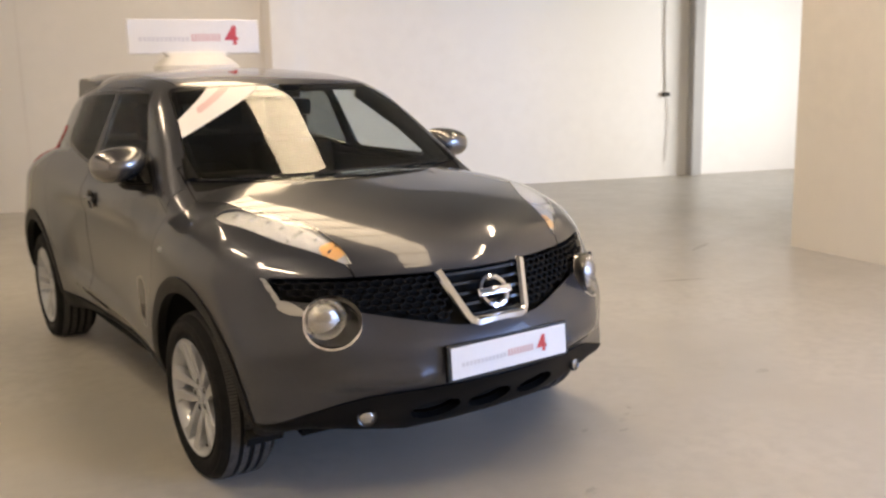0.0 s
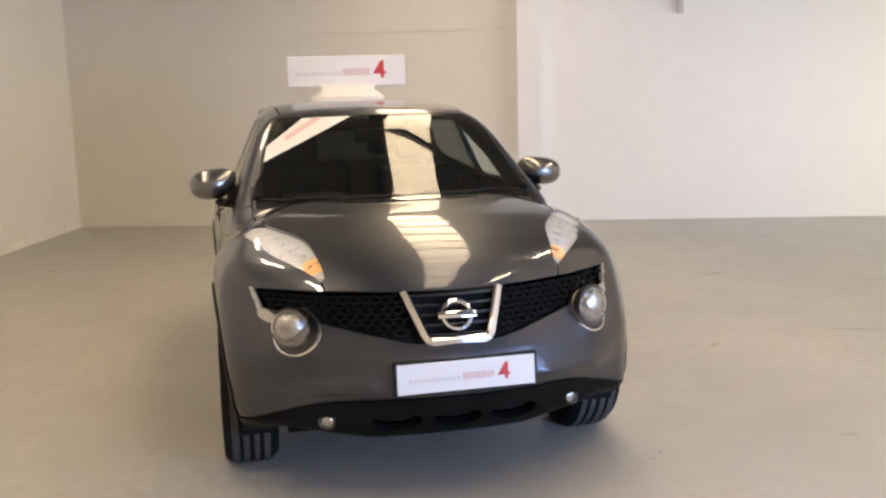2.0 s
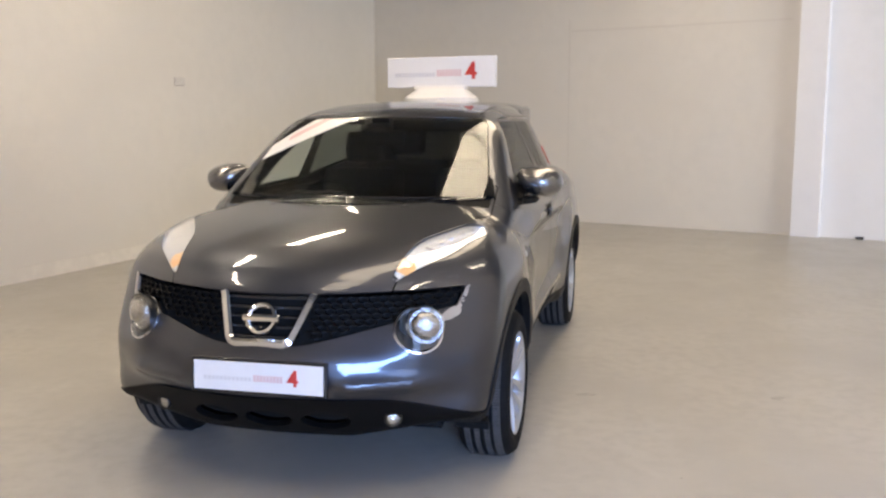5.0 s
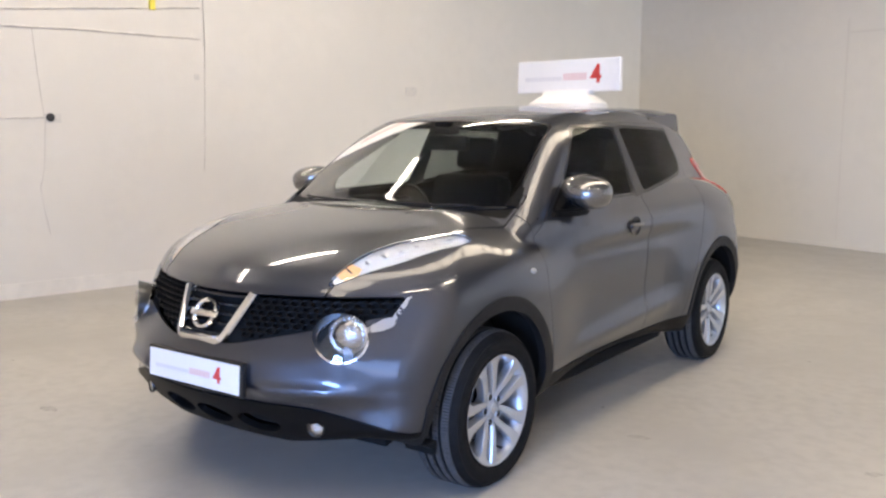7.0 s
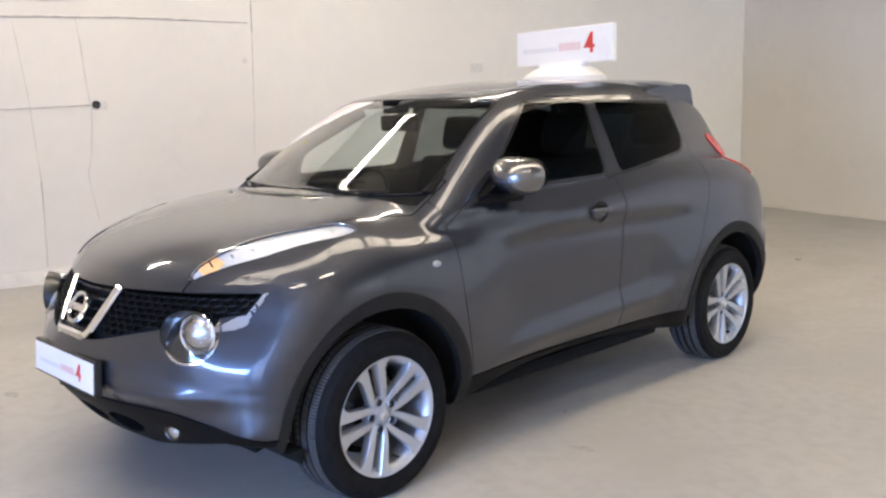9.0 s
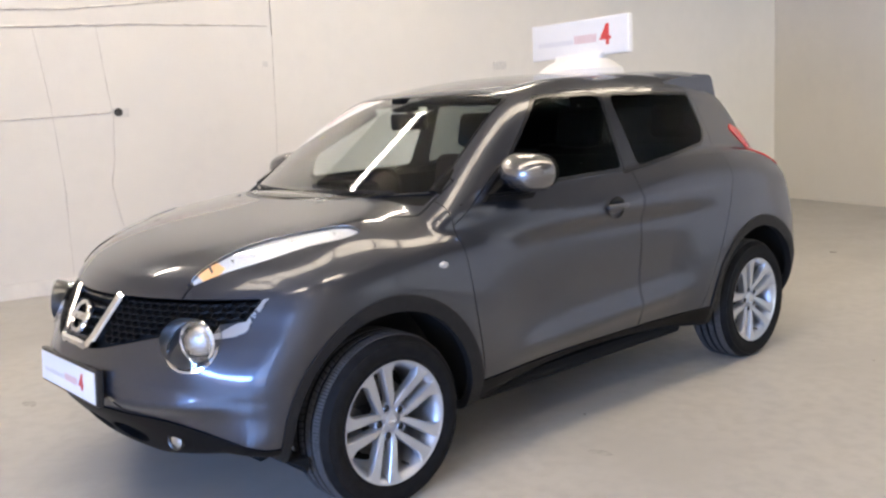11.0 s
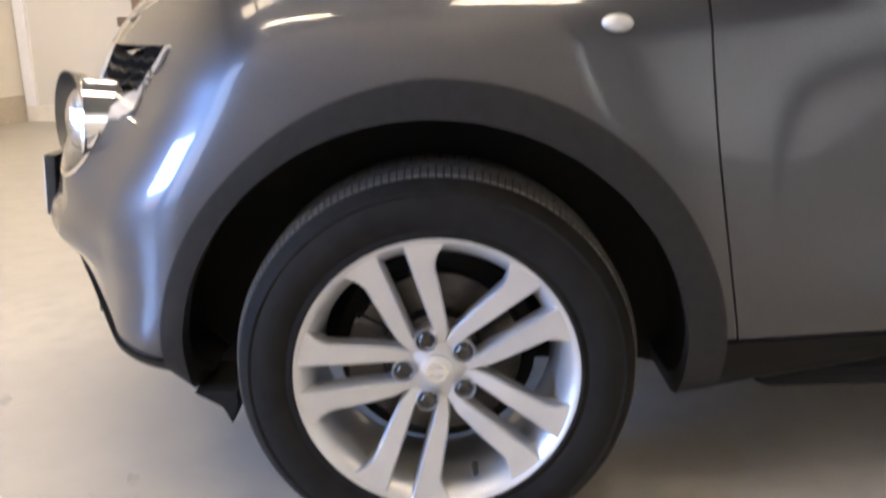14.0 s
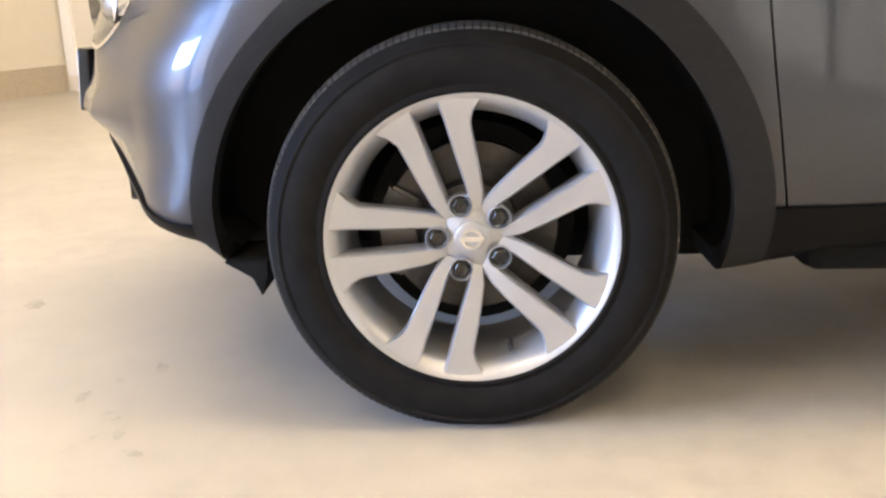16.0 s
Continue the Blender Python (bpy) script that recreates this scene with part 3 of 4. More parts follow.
def panel(name, v, t, mat, parent, label="", out=0.0, deep=0.012, pick=None):
    """A piece of the skin as a panel with thickness: its face stands out by out, its back lies deep below the skin."""
    if pick is not None:
        t = t[pick(v[t].mean(1))]
    if not len(t):
        return None
    used, t = np.unique(t, return_inverse=True)
    t = t.reshape(-1, 3)
    p = v[used]
    nrm = field_normal(p)
    n = len(p)
    edges = {}
    for a, b, c in t:
        for e in ((a, b), (b, c), (c, a)):
            edges[e] = 1
    rim = [e for e in edges if (e[1], e[0]) not in edges]
    outer, inner = p + nrm*out, p - nrm*deep
    faces = [tuple(f) for f in t] + [(f[0]+n, f[2]+n, f[1]+n) for f in t]
    verts = list(outer) + list(inner)
    norms = list(nrm) + list(-nrm)
    for a, b in rim:
        k = len(verts)
        verts += [outer[a], outer[b], inner[b], inner[a]]
        side = np.cross(nrm[a], outer[b] - outer[a])
        side = -side/max(np.linalg.norm(side), 1e-9)
        norms += [side]*4
        faces.append((k+1, k, k+3, k+2))
    ob = mesh_object(name, verts, faces, mat, parent, label, True, norms)
    if mat is PAINT or mat is REDLENS:
        # dark lining on the back of the sheet
        ob.data.materials.append(TRIM_IN)
        ob.data.polygons.foreach_set("material_index", [1 if len(t) <= i < 2*len(t) else 0 for i in range(len(faces))])
    return ob


def pieces(t, least=60):
    """Parts a set of triangles into its connected pieces, leaving out crumbs."""
    if not len(t):
        return []
    used, idx = np.unique(t, return_inverse=True)
    idx = idx.reshape(-1, 3)
    tag = np.arange(len(used))
    while True:
        low = tag[idx].min(1)
        fresh = tag.copy()
        for k in range(3):
            np.minimum.at(fresh, idx[:, k], low)
        if (fresh == tag).all():
            break
        tag = fresh
    own = tag[idx[:, 0]]
    return [t[own == k] for k in np.unique(own) if (own == k).sum() > least]


def segment(a, b, ra, rb):
    """Signed field of a tapered round-ended strip between two points of the plane."""
    a, b = np.array(a, float), np.array(b, float)

    def g(u, w):
        d = b - a
        t = np.clip(((u - a[0])*d[0] + (w - a[1])*d[1])/(d @ d), 0, 1)
        return ra + (rb - ra)*t - np.hypot(u - a[0] - t*d[0], w - a[1] - t*d[1])
    return g


def polygon(points, k=0.03):
    """Signed field, above zero inside a convex outline with rounded corners (counter-clockwise)."""
    pts = np.array(points, float)

    def g(u, w):
        out = None
        for a, b in zip(pts, np.roll(pts, -1, 0)):
            d = (b - a)/np.linalg.norm(b - a)
            s = -(u - a[0])*d[1] + (w - a[1])*d[0]
            out = s if out is None else smin(out, s, k)
        return out
    return g


car = empty("car", label="dark metallic grey five-door crossover car parked on the floor", category="car")

V, REST = skin()
near = lambda yc, zc: (lambda p: np.hypot(p[:, 1] - yc, p[:, 2] - zc))
AX = np.abs
WHEELS = (0.0, 2.53)

# wheel openings and their black arch trims
ARCHES = []
for yc in WHEELS:
    r = near(yc - 0.005, 0.335)
    V, _, REST = carve(V, REST, lambda p: np.minimum(0.405 - r(p), AX(p[:, 0]) - 0.5))
    V, trim, REST = carve(V, REST, lambda p: np.minimum(np.minimum(0.464 - 0.024*np.clip((yc - p[:, 1])/0.3, 0, 1) - r(p), p[:, 2] - 0.245), AX(p[:, 0]) - 0.55))
    ARCHES.append(trim)
# black lower skirt
def skirt_line(p):
    ahead = spline(AX(p[:, 0]), (0.0, 0.3, 0.5, 0.65, 0.8), (0.46, 0.455, 0.44, 0.398, 0.350))
    return np.where(p[:, 1] < -0.3, ahead, np.where(p[:, 1] > 2.9, 0.5, 0.376)) - p[:, 2]
V, SKIRT, REST = carve(V, REST, skirt_line)
# three oval intakes in the front of the skirt
def intake_zone(p):
    q = AX(AX(p[:, 0]) - 0.115) - 0.115
    return np.minimum(0.05*(1 - np.hypot(q/0.098, (p[:, 2] - 0.352)/0.042)), -0.35 - p[:, 1])


V, INTAKES, SKIRT = carve(V, SKIRT, intake_zone)
# grille mouth
def grille_end(p):
    """Distance past the slanting outer end of the grille mouth."""
    return AX(p[:, 0]) - 0.722 + (0.838 - p[:, 2])*0.35


def grille_zone(p):
    ax = AX(p[:, 0])
    low = spline(ax, (0.0, 0.17, 0.3, 0.45, 0.58, 0.70, 0.76), (0.66, 0.662, 0.688, 0.722, 0.755, 0.776, 0.78))
    return np.minimum(np.minimum(np.minimum(p[:, 2] - low, 0.838 + 0.01*ax - p[:, 2]), -0.3 - p[:, 1]), -grille_end(p))
HL = np.array((0.614, -0.673, 0.720))


def lamp_zone(p):
    """Long oval wrapped round the corner of the nose."""
    u = np.hypot(AX(p[:, 0]) - HL[0], p[:, 1] - HL[1])
    far = np.abs((AX(p[:, 0]) - HL[0])*0.866 - (p[:, 1] - HL[1])*0.50)
    return np.minimum(0.105*(1 - np.hypot(u/0.123, (p[:, 2] - HL[2])/0.102)), 0.15 - far)

V, LAMPS, REST = carve(V, REST, lamp_zone)
# bright tail of the lamp, up to the tip of the grille
TA, TB = np.array((0.672, -0.555, 0.748)), np.array((0.698, -0.480, 0.756))


def tail_zone(p):
    q = np.stack([AX(p[:, 0]), p[:, 1], p[:, 2]], 1)
    t = np.clip(((q - TA) @ (TB - TA))/((TB - TA) @ (TB - TA)), 0, 1)
    return 0.030 - 0.012*t - np.linalg.norm(q - TA - t[:, None]*(TB - TA), axis=1)


V, LAMPTAIL, REST = carve(V, REST, tail_zone)
V, GRILLE, REST = carve(V, REST, grille_zone)
# bright strip that closes the outer end of the grille mouth
V, GRILLESTRIP, REST = carve(V, REST, lambda p: np.minimum(np.minimum(grille_end(p), 0.016 - grille_end(p)), np.minimum(np.minimum(p[:, 2] - 0.757, 0.846 - p[:, 2]), -0.3 - p[:, 1])))
# indicator lamps on top of the wings
ind = polygon(((0.455, -0.575), (0.56, -0.47), (0.655, -0.34), (0.745, -0.10), (0.735, 0.0), (0.66, -0.03), (0.51, -0.30)), 0.02)
V, INDICATORS, REST = carve(V, REST, lambda p: np.minimum(ind(AX(p[:, 0]), p[:, 1]), p[:, 2] - 0.80))
# glass, with a black seal round each pane
def screen_zone(p):
    ax, z = AX(p[:, 0]), p[:, 2]
    return smin(smin((0.675 - (z - 1.08)*0.31 - ax), 1.492 - 0.03*ax**2 - z, 0.05), smin(z - 1.108 - 0.03*ax**2, 1.25 - p[:, 1], 0.02), 0.03)


SEALS, SEAMS = [], []


def pane(zone, seal):
    global V, REST
    V, ring, REST = carve(V, REST, lambda p: zone(p) + seal)
    V, glass, ring = carve(V, ring, zone)
    SEALS.append(ring)
    return glass


door_glass = polygon(((0.80, 1.118), (1.50, 1.130), (1.53, 1.468), (1.10, 1.468), (0.80, 1.225)), 0.03)
rear_glass = polygon(((1.63, 1.13), (2.26, 1.205), (2.315, 1.26), (2.30, 1.452), (1.61, 1.468)), 0.03)
SCREEN = pane(screen_zone, 0.008)
GLASS_F = pane(lambda p: np.minimum(door_glass(p[:, 1], p[:, 2]), AX(p[:, 0]) - 0.5), 0.016)
GLASS_R = pane(lambda p: np.minimum(rear_glass(p[:, 1], p[:, 2]), AX(p[:, 0]) - 0.45), 0.016)
HATCHGLASS = pane(lambda p: np.minimum(np.minimum(1.38 - p[:, 2], p[:, 2] - 1.18), np.minimum(0.50 - AX(p[:, 0]), p[:, 1] - 2.6)), 0.015)
# gloss black cover between the side windows
patch_line = polygon(((0.575, 1.085), (0.795, 1.10), (0.795, 1.225)), 0.01)
V, PATCHES, REST = carve(V, REST, lambda p: np.minimum(patch_line(p[:, 1], p[:, 2]), AX(p[:, 0]) - 0.45))
cover_line = polygon(((1.49, 1.10), (1.655, 1.12), (1.635, 1.478), (1.51, 1.478)), 0.01)
V, PILLARS, REST = carve(V, REST, lambda p: np.minimum(cover_line(p[:, 1], p[:, 2]), AX(p[:, 0]) - 0.45))
# black cowl under the windscreen
V, COWL, REST = carve(V, REST, lambda p: np.minimum(np.minimum(p[:, 1] - 0.170 - 0.40*p[:, 0]**2, 0.5 - p[:, 1]), np.minimum(0.675 - AX(p[:, 0]), p[:, 2] - 0.98)))
# tail lamps
tl = segment((2.66, 1.255), (2.90, 1.10), 0.022, 0.062)
V, TAILS, REST = carve(V, REST, lambda p: np.minimum(tl(p[:, 1], p[:, 2]), AX(p[:, 0]) - 0.55))


def take(zone, gap=0.0025):
    """Cuts a panel out of what is left, with an open joint round it."""
    global V, REST
    V, got, REST = carve(V, REST, lambda p: zone(p) - gap)
    if gap > 0:
        V, band, REST = carve(V, REST, lambda p: zone(p) + gap)
        SEAMS.append(band)
    return got


BONNET = take(lambda p: np.minimum(np.minimum(spline(p[:, 1], (-0.75, -0.56, -0.05, 0.3), (0.42, 0.475, 0.645, 0.69)) - AX(p[:, 0]), p[:, 2] - 0.80), 0.5 - p[:, 1]), 0.003)
BUMPER = take(lambda p: np.minimum(-0.44 + (0.84 - p[:, 2])*0.45 - p[:, 1], 0.855 - p[:, 2]), 0.0)
door_seam = lambda z: spline(z, (0.3, 0.45, 0.7, 0.95, 1.1), (0.49, 0.462, 0.422, 0.402, 0.39))
WING = take(lambda p: np.minimum(door_seam(p[:, 2]) - p[:, 1], 1.085 - p[:, 2]), 0.0015)
fd = polygon(((0.30, 0.33), (1.53, 0.33), (1.568, 1.497), (1.085, 1.497), (0.49, 1.06), (0.30, 0.95)), 0.03)
DOOR_F = take(lambda p: np.minimum(np.minimum(fd(p[:, 1], p[:, 2]), AX(p[:, 0]) - 0.45), p[:, 1] - door_seam(p[:, 2])), 0.0019)
rd = polygon(((1.54, 0.33), (1.98, 0.33), (2.30, 0.95), (2.37, 1.2), (2.36, 1.43), (2.30, 1.490), (1.575, 1.497)), 0.03)
DOOR_R = take(lambda p: np.minimum(rd(p[:, 1], p[:, 2]), AX(p[:, 0]) - 0.45), 0.0014)
ROOF = take(lambda p: np.minimum(np.minimum(0.50 - AX(p[:, 0]), p[:, 2] - 1.3), np.minimum(p[:, 1] - 1.02, 2.74 - p[:, 1])), 0.004)

left, right = (lambda c: c[:, 0] > 0), (lambda c: c[:, 0] < 0)
for t in ARCHES:
    panel("arch_trim", V, t, CLADDING, car, out=0.007, deep=0.03, pick=left)
    panel("arch_trim", V, t, CLADDING, car, out=0.007, deep=0.03, pick=right)
panel("skirt", V, SKIRT, SKIRTBLACK, car, "black textured plastic lower skirt", out=0.006, deep=0.02)
for t in pieces(INTAKES, 10):
    panel("intake", V, t, LINER, car, "dark oval air intake in the skirt", out=-0.035, deep=0.045)
panel("grille_backing", V, GRILLE, LINER, car, out=-0.045, deep=0.06)
for t in SEAMS:
    for q in pieces(t):
        panel("panel_gap", V, q, LINER, car, out=-0.011, deep=0.016)
for t in SEALS:
    panel("window_seal", V, t, GLOSSBLACK, car, out=-0.001, deep=0.014)
for t in pieces(COWL):
    panel("cowl", V, t, SKIRTBLACK, car, "black plastic cowl below the windscreen", out=-0.008, deep=0.02)
panel("windscreen", V, SCREEN, GLASS, car, deep=0.005)
panel("hatch_glass", V, HATCHGLASS, HATCHTINT, car, deep=0.005)
panel("bonnet", V, BONNET, PAINT, car, deep=0.015)
panel("bumper", V, BUMPER, PAINT, car, deep=0.015)
panel("roof", V, ROOF, PAINT, car, out=-0.002, deep=0.015)
panel("body_shell", V, REST, PAINT, car)
# diagonal sticker across the top corner of the windscreen
V, sticker, _ = carve(V, SCREEN, lambda p: np.minimum(np.minimum(p[:, 2] - 1.29 - (p[:, 0] + 0.585)*0.46, 1.375 + (p[:, 0] + 0.555)*0.686 - p[:, 2]), -0.1 - p[:, 0]))
band = panel("windscreen_sticker", V, sticker, SIGNWHITE, car, "white diagonal sticker with a pink printed line", out=0.0015, deep=-0.0005)
V, line, _ = carve(V, sticker, lambda p: np.minimum(0.012 - np.abs(p[:, 2] - 1.352 - (p[:, 0] + 0.555)*0.56), np.minimum(p[:, 0] + 0.50, -0.25 - p[:, 0])))
panel("print", V, line, PINK, band, out=0.003, deep=-0.001)

def skin_x(y, z):
    """Half the car's width at (y, z)."""
    lo, hi = 0.5, 1.0
    for _ in range(24):
        mid = (lo + hi)/2
        lo, hi = (mid, hi) if body_field(np.array([[mid, y, z]]))[0] < 0 else (lo, mid)
    return lo


def skin_y(x, z):
    """The nose's surface in front of (x, z)."""
    x, z = np.atleast_1d(np.asarray(x, float)), np.atleast_1d(np.asarray(z, float))
    lo, hi = np.full(x.shape, -1.2), np.full(x.shape, 0.2)
    for _ in range(30):
        mid = (lo + hi)/2
        inside = body_field(np.stack([x, mid, z], 1)) < 0
        hi, lo = np.where(inside, mid, hi), np.where(inside, lo, mid)
    return (lo + hi)/2


for s, sx in ((left, 1), (right, -1)):
    panel("wing", V, WING, PAINT, car, pick=s)
    d = panel("front_door", V, DOOR_F, PAINT, car, pick=s)
    panel("window_glass", V, GLASS_F, SIDEGLASS, d, pick=s, deep=0.004)
    d2 = panel("rear_door", V, DOOR_R, PAINT, car, pick=s)
    panel("window_glass", V, GLASS_R, TINT, d2, pick=s, deep=0.004)
    panel("pillar_cover", V, PILLARS, GLOSSBLACK, car, "gloss black pillar cover between the side windows", pick=s, out=0.001)
    panel("mirror_patch", V, PATCHES, SKIRTBLACK, car, "black cover at the foot of the door mirror", pick=s, out=0.001)
    panel("tail_lamp", V, TAILS, REDLENS, car, "red tail lamp", pick=s, out=0.006)
    # indicator: clear lens over a bright tray with an amber bulb cover
    tray = panel("indicator", V, INDICATORS, TRAY, car, "clear indicator lamp with an amber tip", pick=s, out=-0.012, deep=0.02)
    panel("lens", V, INDICATORS, LENS, tray, pick=s, out=0.003, deep=0.001).visible_shadow = False
    V, amber, _ = carve(V, INDICATORS, lambda p: np.minimum(np.minimum(p[:, 1] + 0.52, -0.45 - p[:, 1]), 0.535 - AX(p[:, 0])))
    panel("amber_cover", V, amber, AMBER, tray, pick=s, out=-0.009, deep=0.013)
    V, ribs, _ = carve(V, INDICATORS, lambda p: 0.004 - np.abs((p[:, 1] + 0.37 + 0.3*AX(p[:, 0])) % 0.075 - 0.037))
    for q in pieces(ribs, 4):
        panel("tray_rib", V, q, CHROME, tray, pick=s, out=-0.006, deep=0.013)
    # round headlight: ring, bowl, projector and cover
    V, ring, cover = carve(V, LAMPS, lambda p: 0.0070 - lamp_zone(p))
    h = panel("headlight", V, ring, CHROME, car, "round clear headlight with a chrome ring", pick=s, out=0.005)
    panel("cover", V, cover, LENS, h, pick=s, out=0.004, deep=-0.001).visible_shadow = False
    panel("lamp_tail", V, LAMPTAIL, LAMPSILVER, h, pick=s, out=0.004)
    panel("grille_strip", V, GRILLESTRIP, LAMPSILVER, car, "bright strip at the outer end of the grille", pick=s, out=0.004)
    def lamp_axis(x, y):
        return Matrix.Translation((sx*HL[0], HL[1], HL[2])) @ Vector((sx*x, y, 0.06)).to_track_quat("Z", "Y").to_matrix().to_4x4()
    m = lamp_axis(0.56, -0.78)
    part("bowl", lathe([(0.0, -0.115), (0.055, -0.11), (0.062, -0.085), (0.092, -0.055), (0.100, -0.022)], 48, m @ Matrix.Translation((0, 0, -0.018)) @ Matrix.Diagonal((1.0, 0.86, 1, 1))), BOWL, h, smooth=True)
    m = Matrix.Translation((sx*0.004, 0.026, 0.002)) @ lamp_axis(0.36, -0.91)
    part("projector_ring", lathe([(0.068, -0.11), (0.074, -0.04), (0.068, -0.034), (0.062, -0.04), (0.056, -0.11)], 48, m), CHROME, h, smooth=True)
    part("projector_lens", lathe([(0.062, -0.042), (0.052, -0.026), (0.036, -0.016), (0.016, -0.011), (0.0, -0.010)], 40, m), PROJECTOR, h, smooth=True)
    # mirror on the door
    bm = bmesh.new()
    bmesh.ops.create_uvsphere(bm, u_segments=32, v_segments=20, radius=1.0)
    for v in bm.verts:
        c = v.co.copy()
        k = 0.55 if c.y > 0 else 1.0
        c.x, c.z = (math.copysign(abs(q)**0.82, q) for q in (c.x, c.z))
        c.x *= 1.0 + 0.10*c.z
        v.co = Vector((sx*0.866 + sx*0.116*c.x, 0.760 + 0.125*c.y*k, 1.172 + 0.076*c.z - 0.012*c.x))
    mirror = part("door_mirror", bm, MIRRORCAP, car, smooth=True)
    bm = bmesh.new()
    add_lathe(bm, [(0.0, 0.062), (0.070, 0.062), (0.078, 0.058)], 32, Matrix.Translation((sx*0.874, 0.765, 1.172)) @ Matrix.Diagonal((1.15, 1, 0.92, 1)) @ pose(0, 0, 0, -90, 0, 0))
    part("mirror_glass", bm, CHROME, mirror, smooth=True)
    bm = bmesh.new()
    add_prism(bm, [(0.752, 0.60), (0.80, 0.58), (0.86, 0.70), (0.86, 0.80), (0.80, 0.80), (0.752, 0.76)], 1.065, 1.098, Matrix.Diagonal((sx, 1, 1, 1)))
    bmesh.ops.bevel(bm, geom=bm.edges[:], offset=0.01, segments=2, affect="EDGES")
    add_prism(bm, [(0.56, 1.070), (0.80, 1.082), (0.81, 1.165), (0.74, 1.17)], 0.752, 0.800, Matrix(((0, 0, sx, 0), (1, 0, 0, 0), (0, 1, 0, 0), (0, 0, 0, 1))))
    part("mirror_foot", bm, SKIRTBLACK, mirror, smooth=True)
    # door handle in its dark dish
    hx = skin_x(1.337, 0.965) + 0.001
    part("handle_dish", lathe([(0.0, -0.004), (0.05, -0.002), (0.062, 0.006)], 32, pose(sx*hx, 1.337, 0.965, 0, 90*sx, 0) @ Matrix.Diagonal((0.8, 1.0, 1, 1))), GLOSSBLACK, d, smooth=True)
    part("handle", box(hx - 0.004, hx + 0.020, 1.270, 1.420, 0.957, 0.981, 0.010, Matrix.Diagonal((sx, 1, 1, 1)), 3), PAINT, d, smooth=True)
    # side repeater
    part("side_repeater", lathe([(0.0, 0.010), (0.014, 0.008), (0.021, 0.002), (0.023, -0.012)], 28, pose(sx*0.862, 0.27, 0.867, 0, 90*sx, 0) @ Matrix.Diagonal((0.62, 1.12, 1, 1))), SILVER, car, "small clear oval side repeater", smooth=True)
    # fog lamp
    m = pose(sx*0.485, float(skin_y(0.485, 0.362)[0]) - 0.004, 0.362, 90, 0, sx*22) @ Matrix.Scale(0.88, 4)
    fog = part("fog_lamp", lathe([(0.026, -0.03), (0.040, 0.006), (0.037, 0.014), (0.031, 0.010), (0.028, -0.03)], 32, m), DARKSTEEL, car, smooth=True)
    part("fog_lens", lathe([(0.031, 0.006), (0.02, 0.012), (0.0, 0.015)], 28, m), PROJECTOR, fog, smooth=True)
    # small rubber deflector ahead of the wheel
    bm = bmesh.new()
    add_prism(bm, [(-0.405, 0.285), (-0.335, 0.285), (-0.335, 0.262), (-0.346, 0.228), (-0.360, 0.258)], 0.66, 0.80, Matrix(((0, 0, sx, 0), (1, 0, 0, 0), (0, 1, 0, 0), (0, 0, 0, 1))))
    part("air_deflector", bm, LINER, car, "small black rubber deflector ahead of the wheel")
    # liner inside each wheel opening
    for yc in WHEELS:
        bm = bmesh.new()
        n, rows = 28, []
        for r, inset in ((0.413, 0.010), (0.43, 0.05), (0.43, 0.12), (0.425, 0.24), (0.0, 0.245)):
            row = []
            for a in [radians(-12 + 204*i/n) for i in range(n + 1)]:
                edge = skin_x(yc - 0.005 + 0.413*math.cos(a), 0.335 + 0.413*math.sin(a))
                x = edge - inset if inset < 0.2 else 0.86 - inset
                row.append(bm.verts.new((sx*x, yc - 0.005 + r*math.cos(a), 0.335 + r*math.sin(a))))
            rows.append(row)
        for a, b in zip(rows, rows[1:]):
            for i in range(n):
                bm.faces.new((a[i], a[i+1], b[i+1], b[i]))
        part("arch_liner", bm, LINER, car, smooth=True)


def bar_on_nose(bm, a, b, width, out, deep, steps=2):
    """A flat bar laid on the nose between two points of the front view."""
    a, b = np.array(a, float), np.array(b, float)
    d = (b - a)/np.linalg.norm(b - a)
    n = np.array((-d[1], d[0]))*width/2
    rows = []
    for i in range(steps + 1):
        c = a + (b - a)*i/steps
        y = float(skin_y(c[0], c[1])[0])
        rows.append([bm.verts.new(q) for q in ((c[0]-n[0], y-out, c[1]-n[1]), (c[0]+n[0], y-out, c[1]+n[1]), (c[0]+n[0], y+deep, c[1]+n[1]), (c[0]-n[0], y+deep, c[1]-n[1]))])
    for r, q in zip(rows, rows[1:]):
        for k in range(4):
            bm.faces.new((r[k], r[(k+1) % 4], q[(k+1) % 4], q[k]))
    bm.faces.new(rows[0][::-1])
    bm.faces.new(rows[-1])


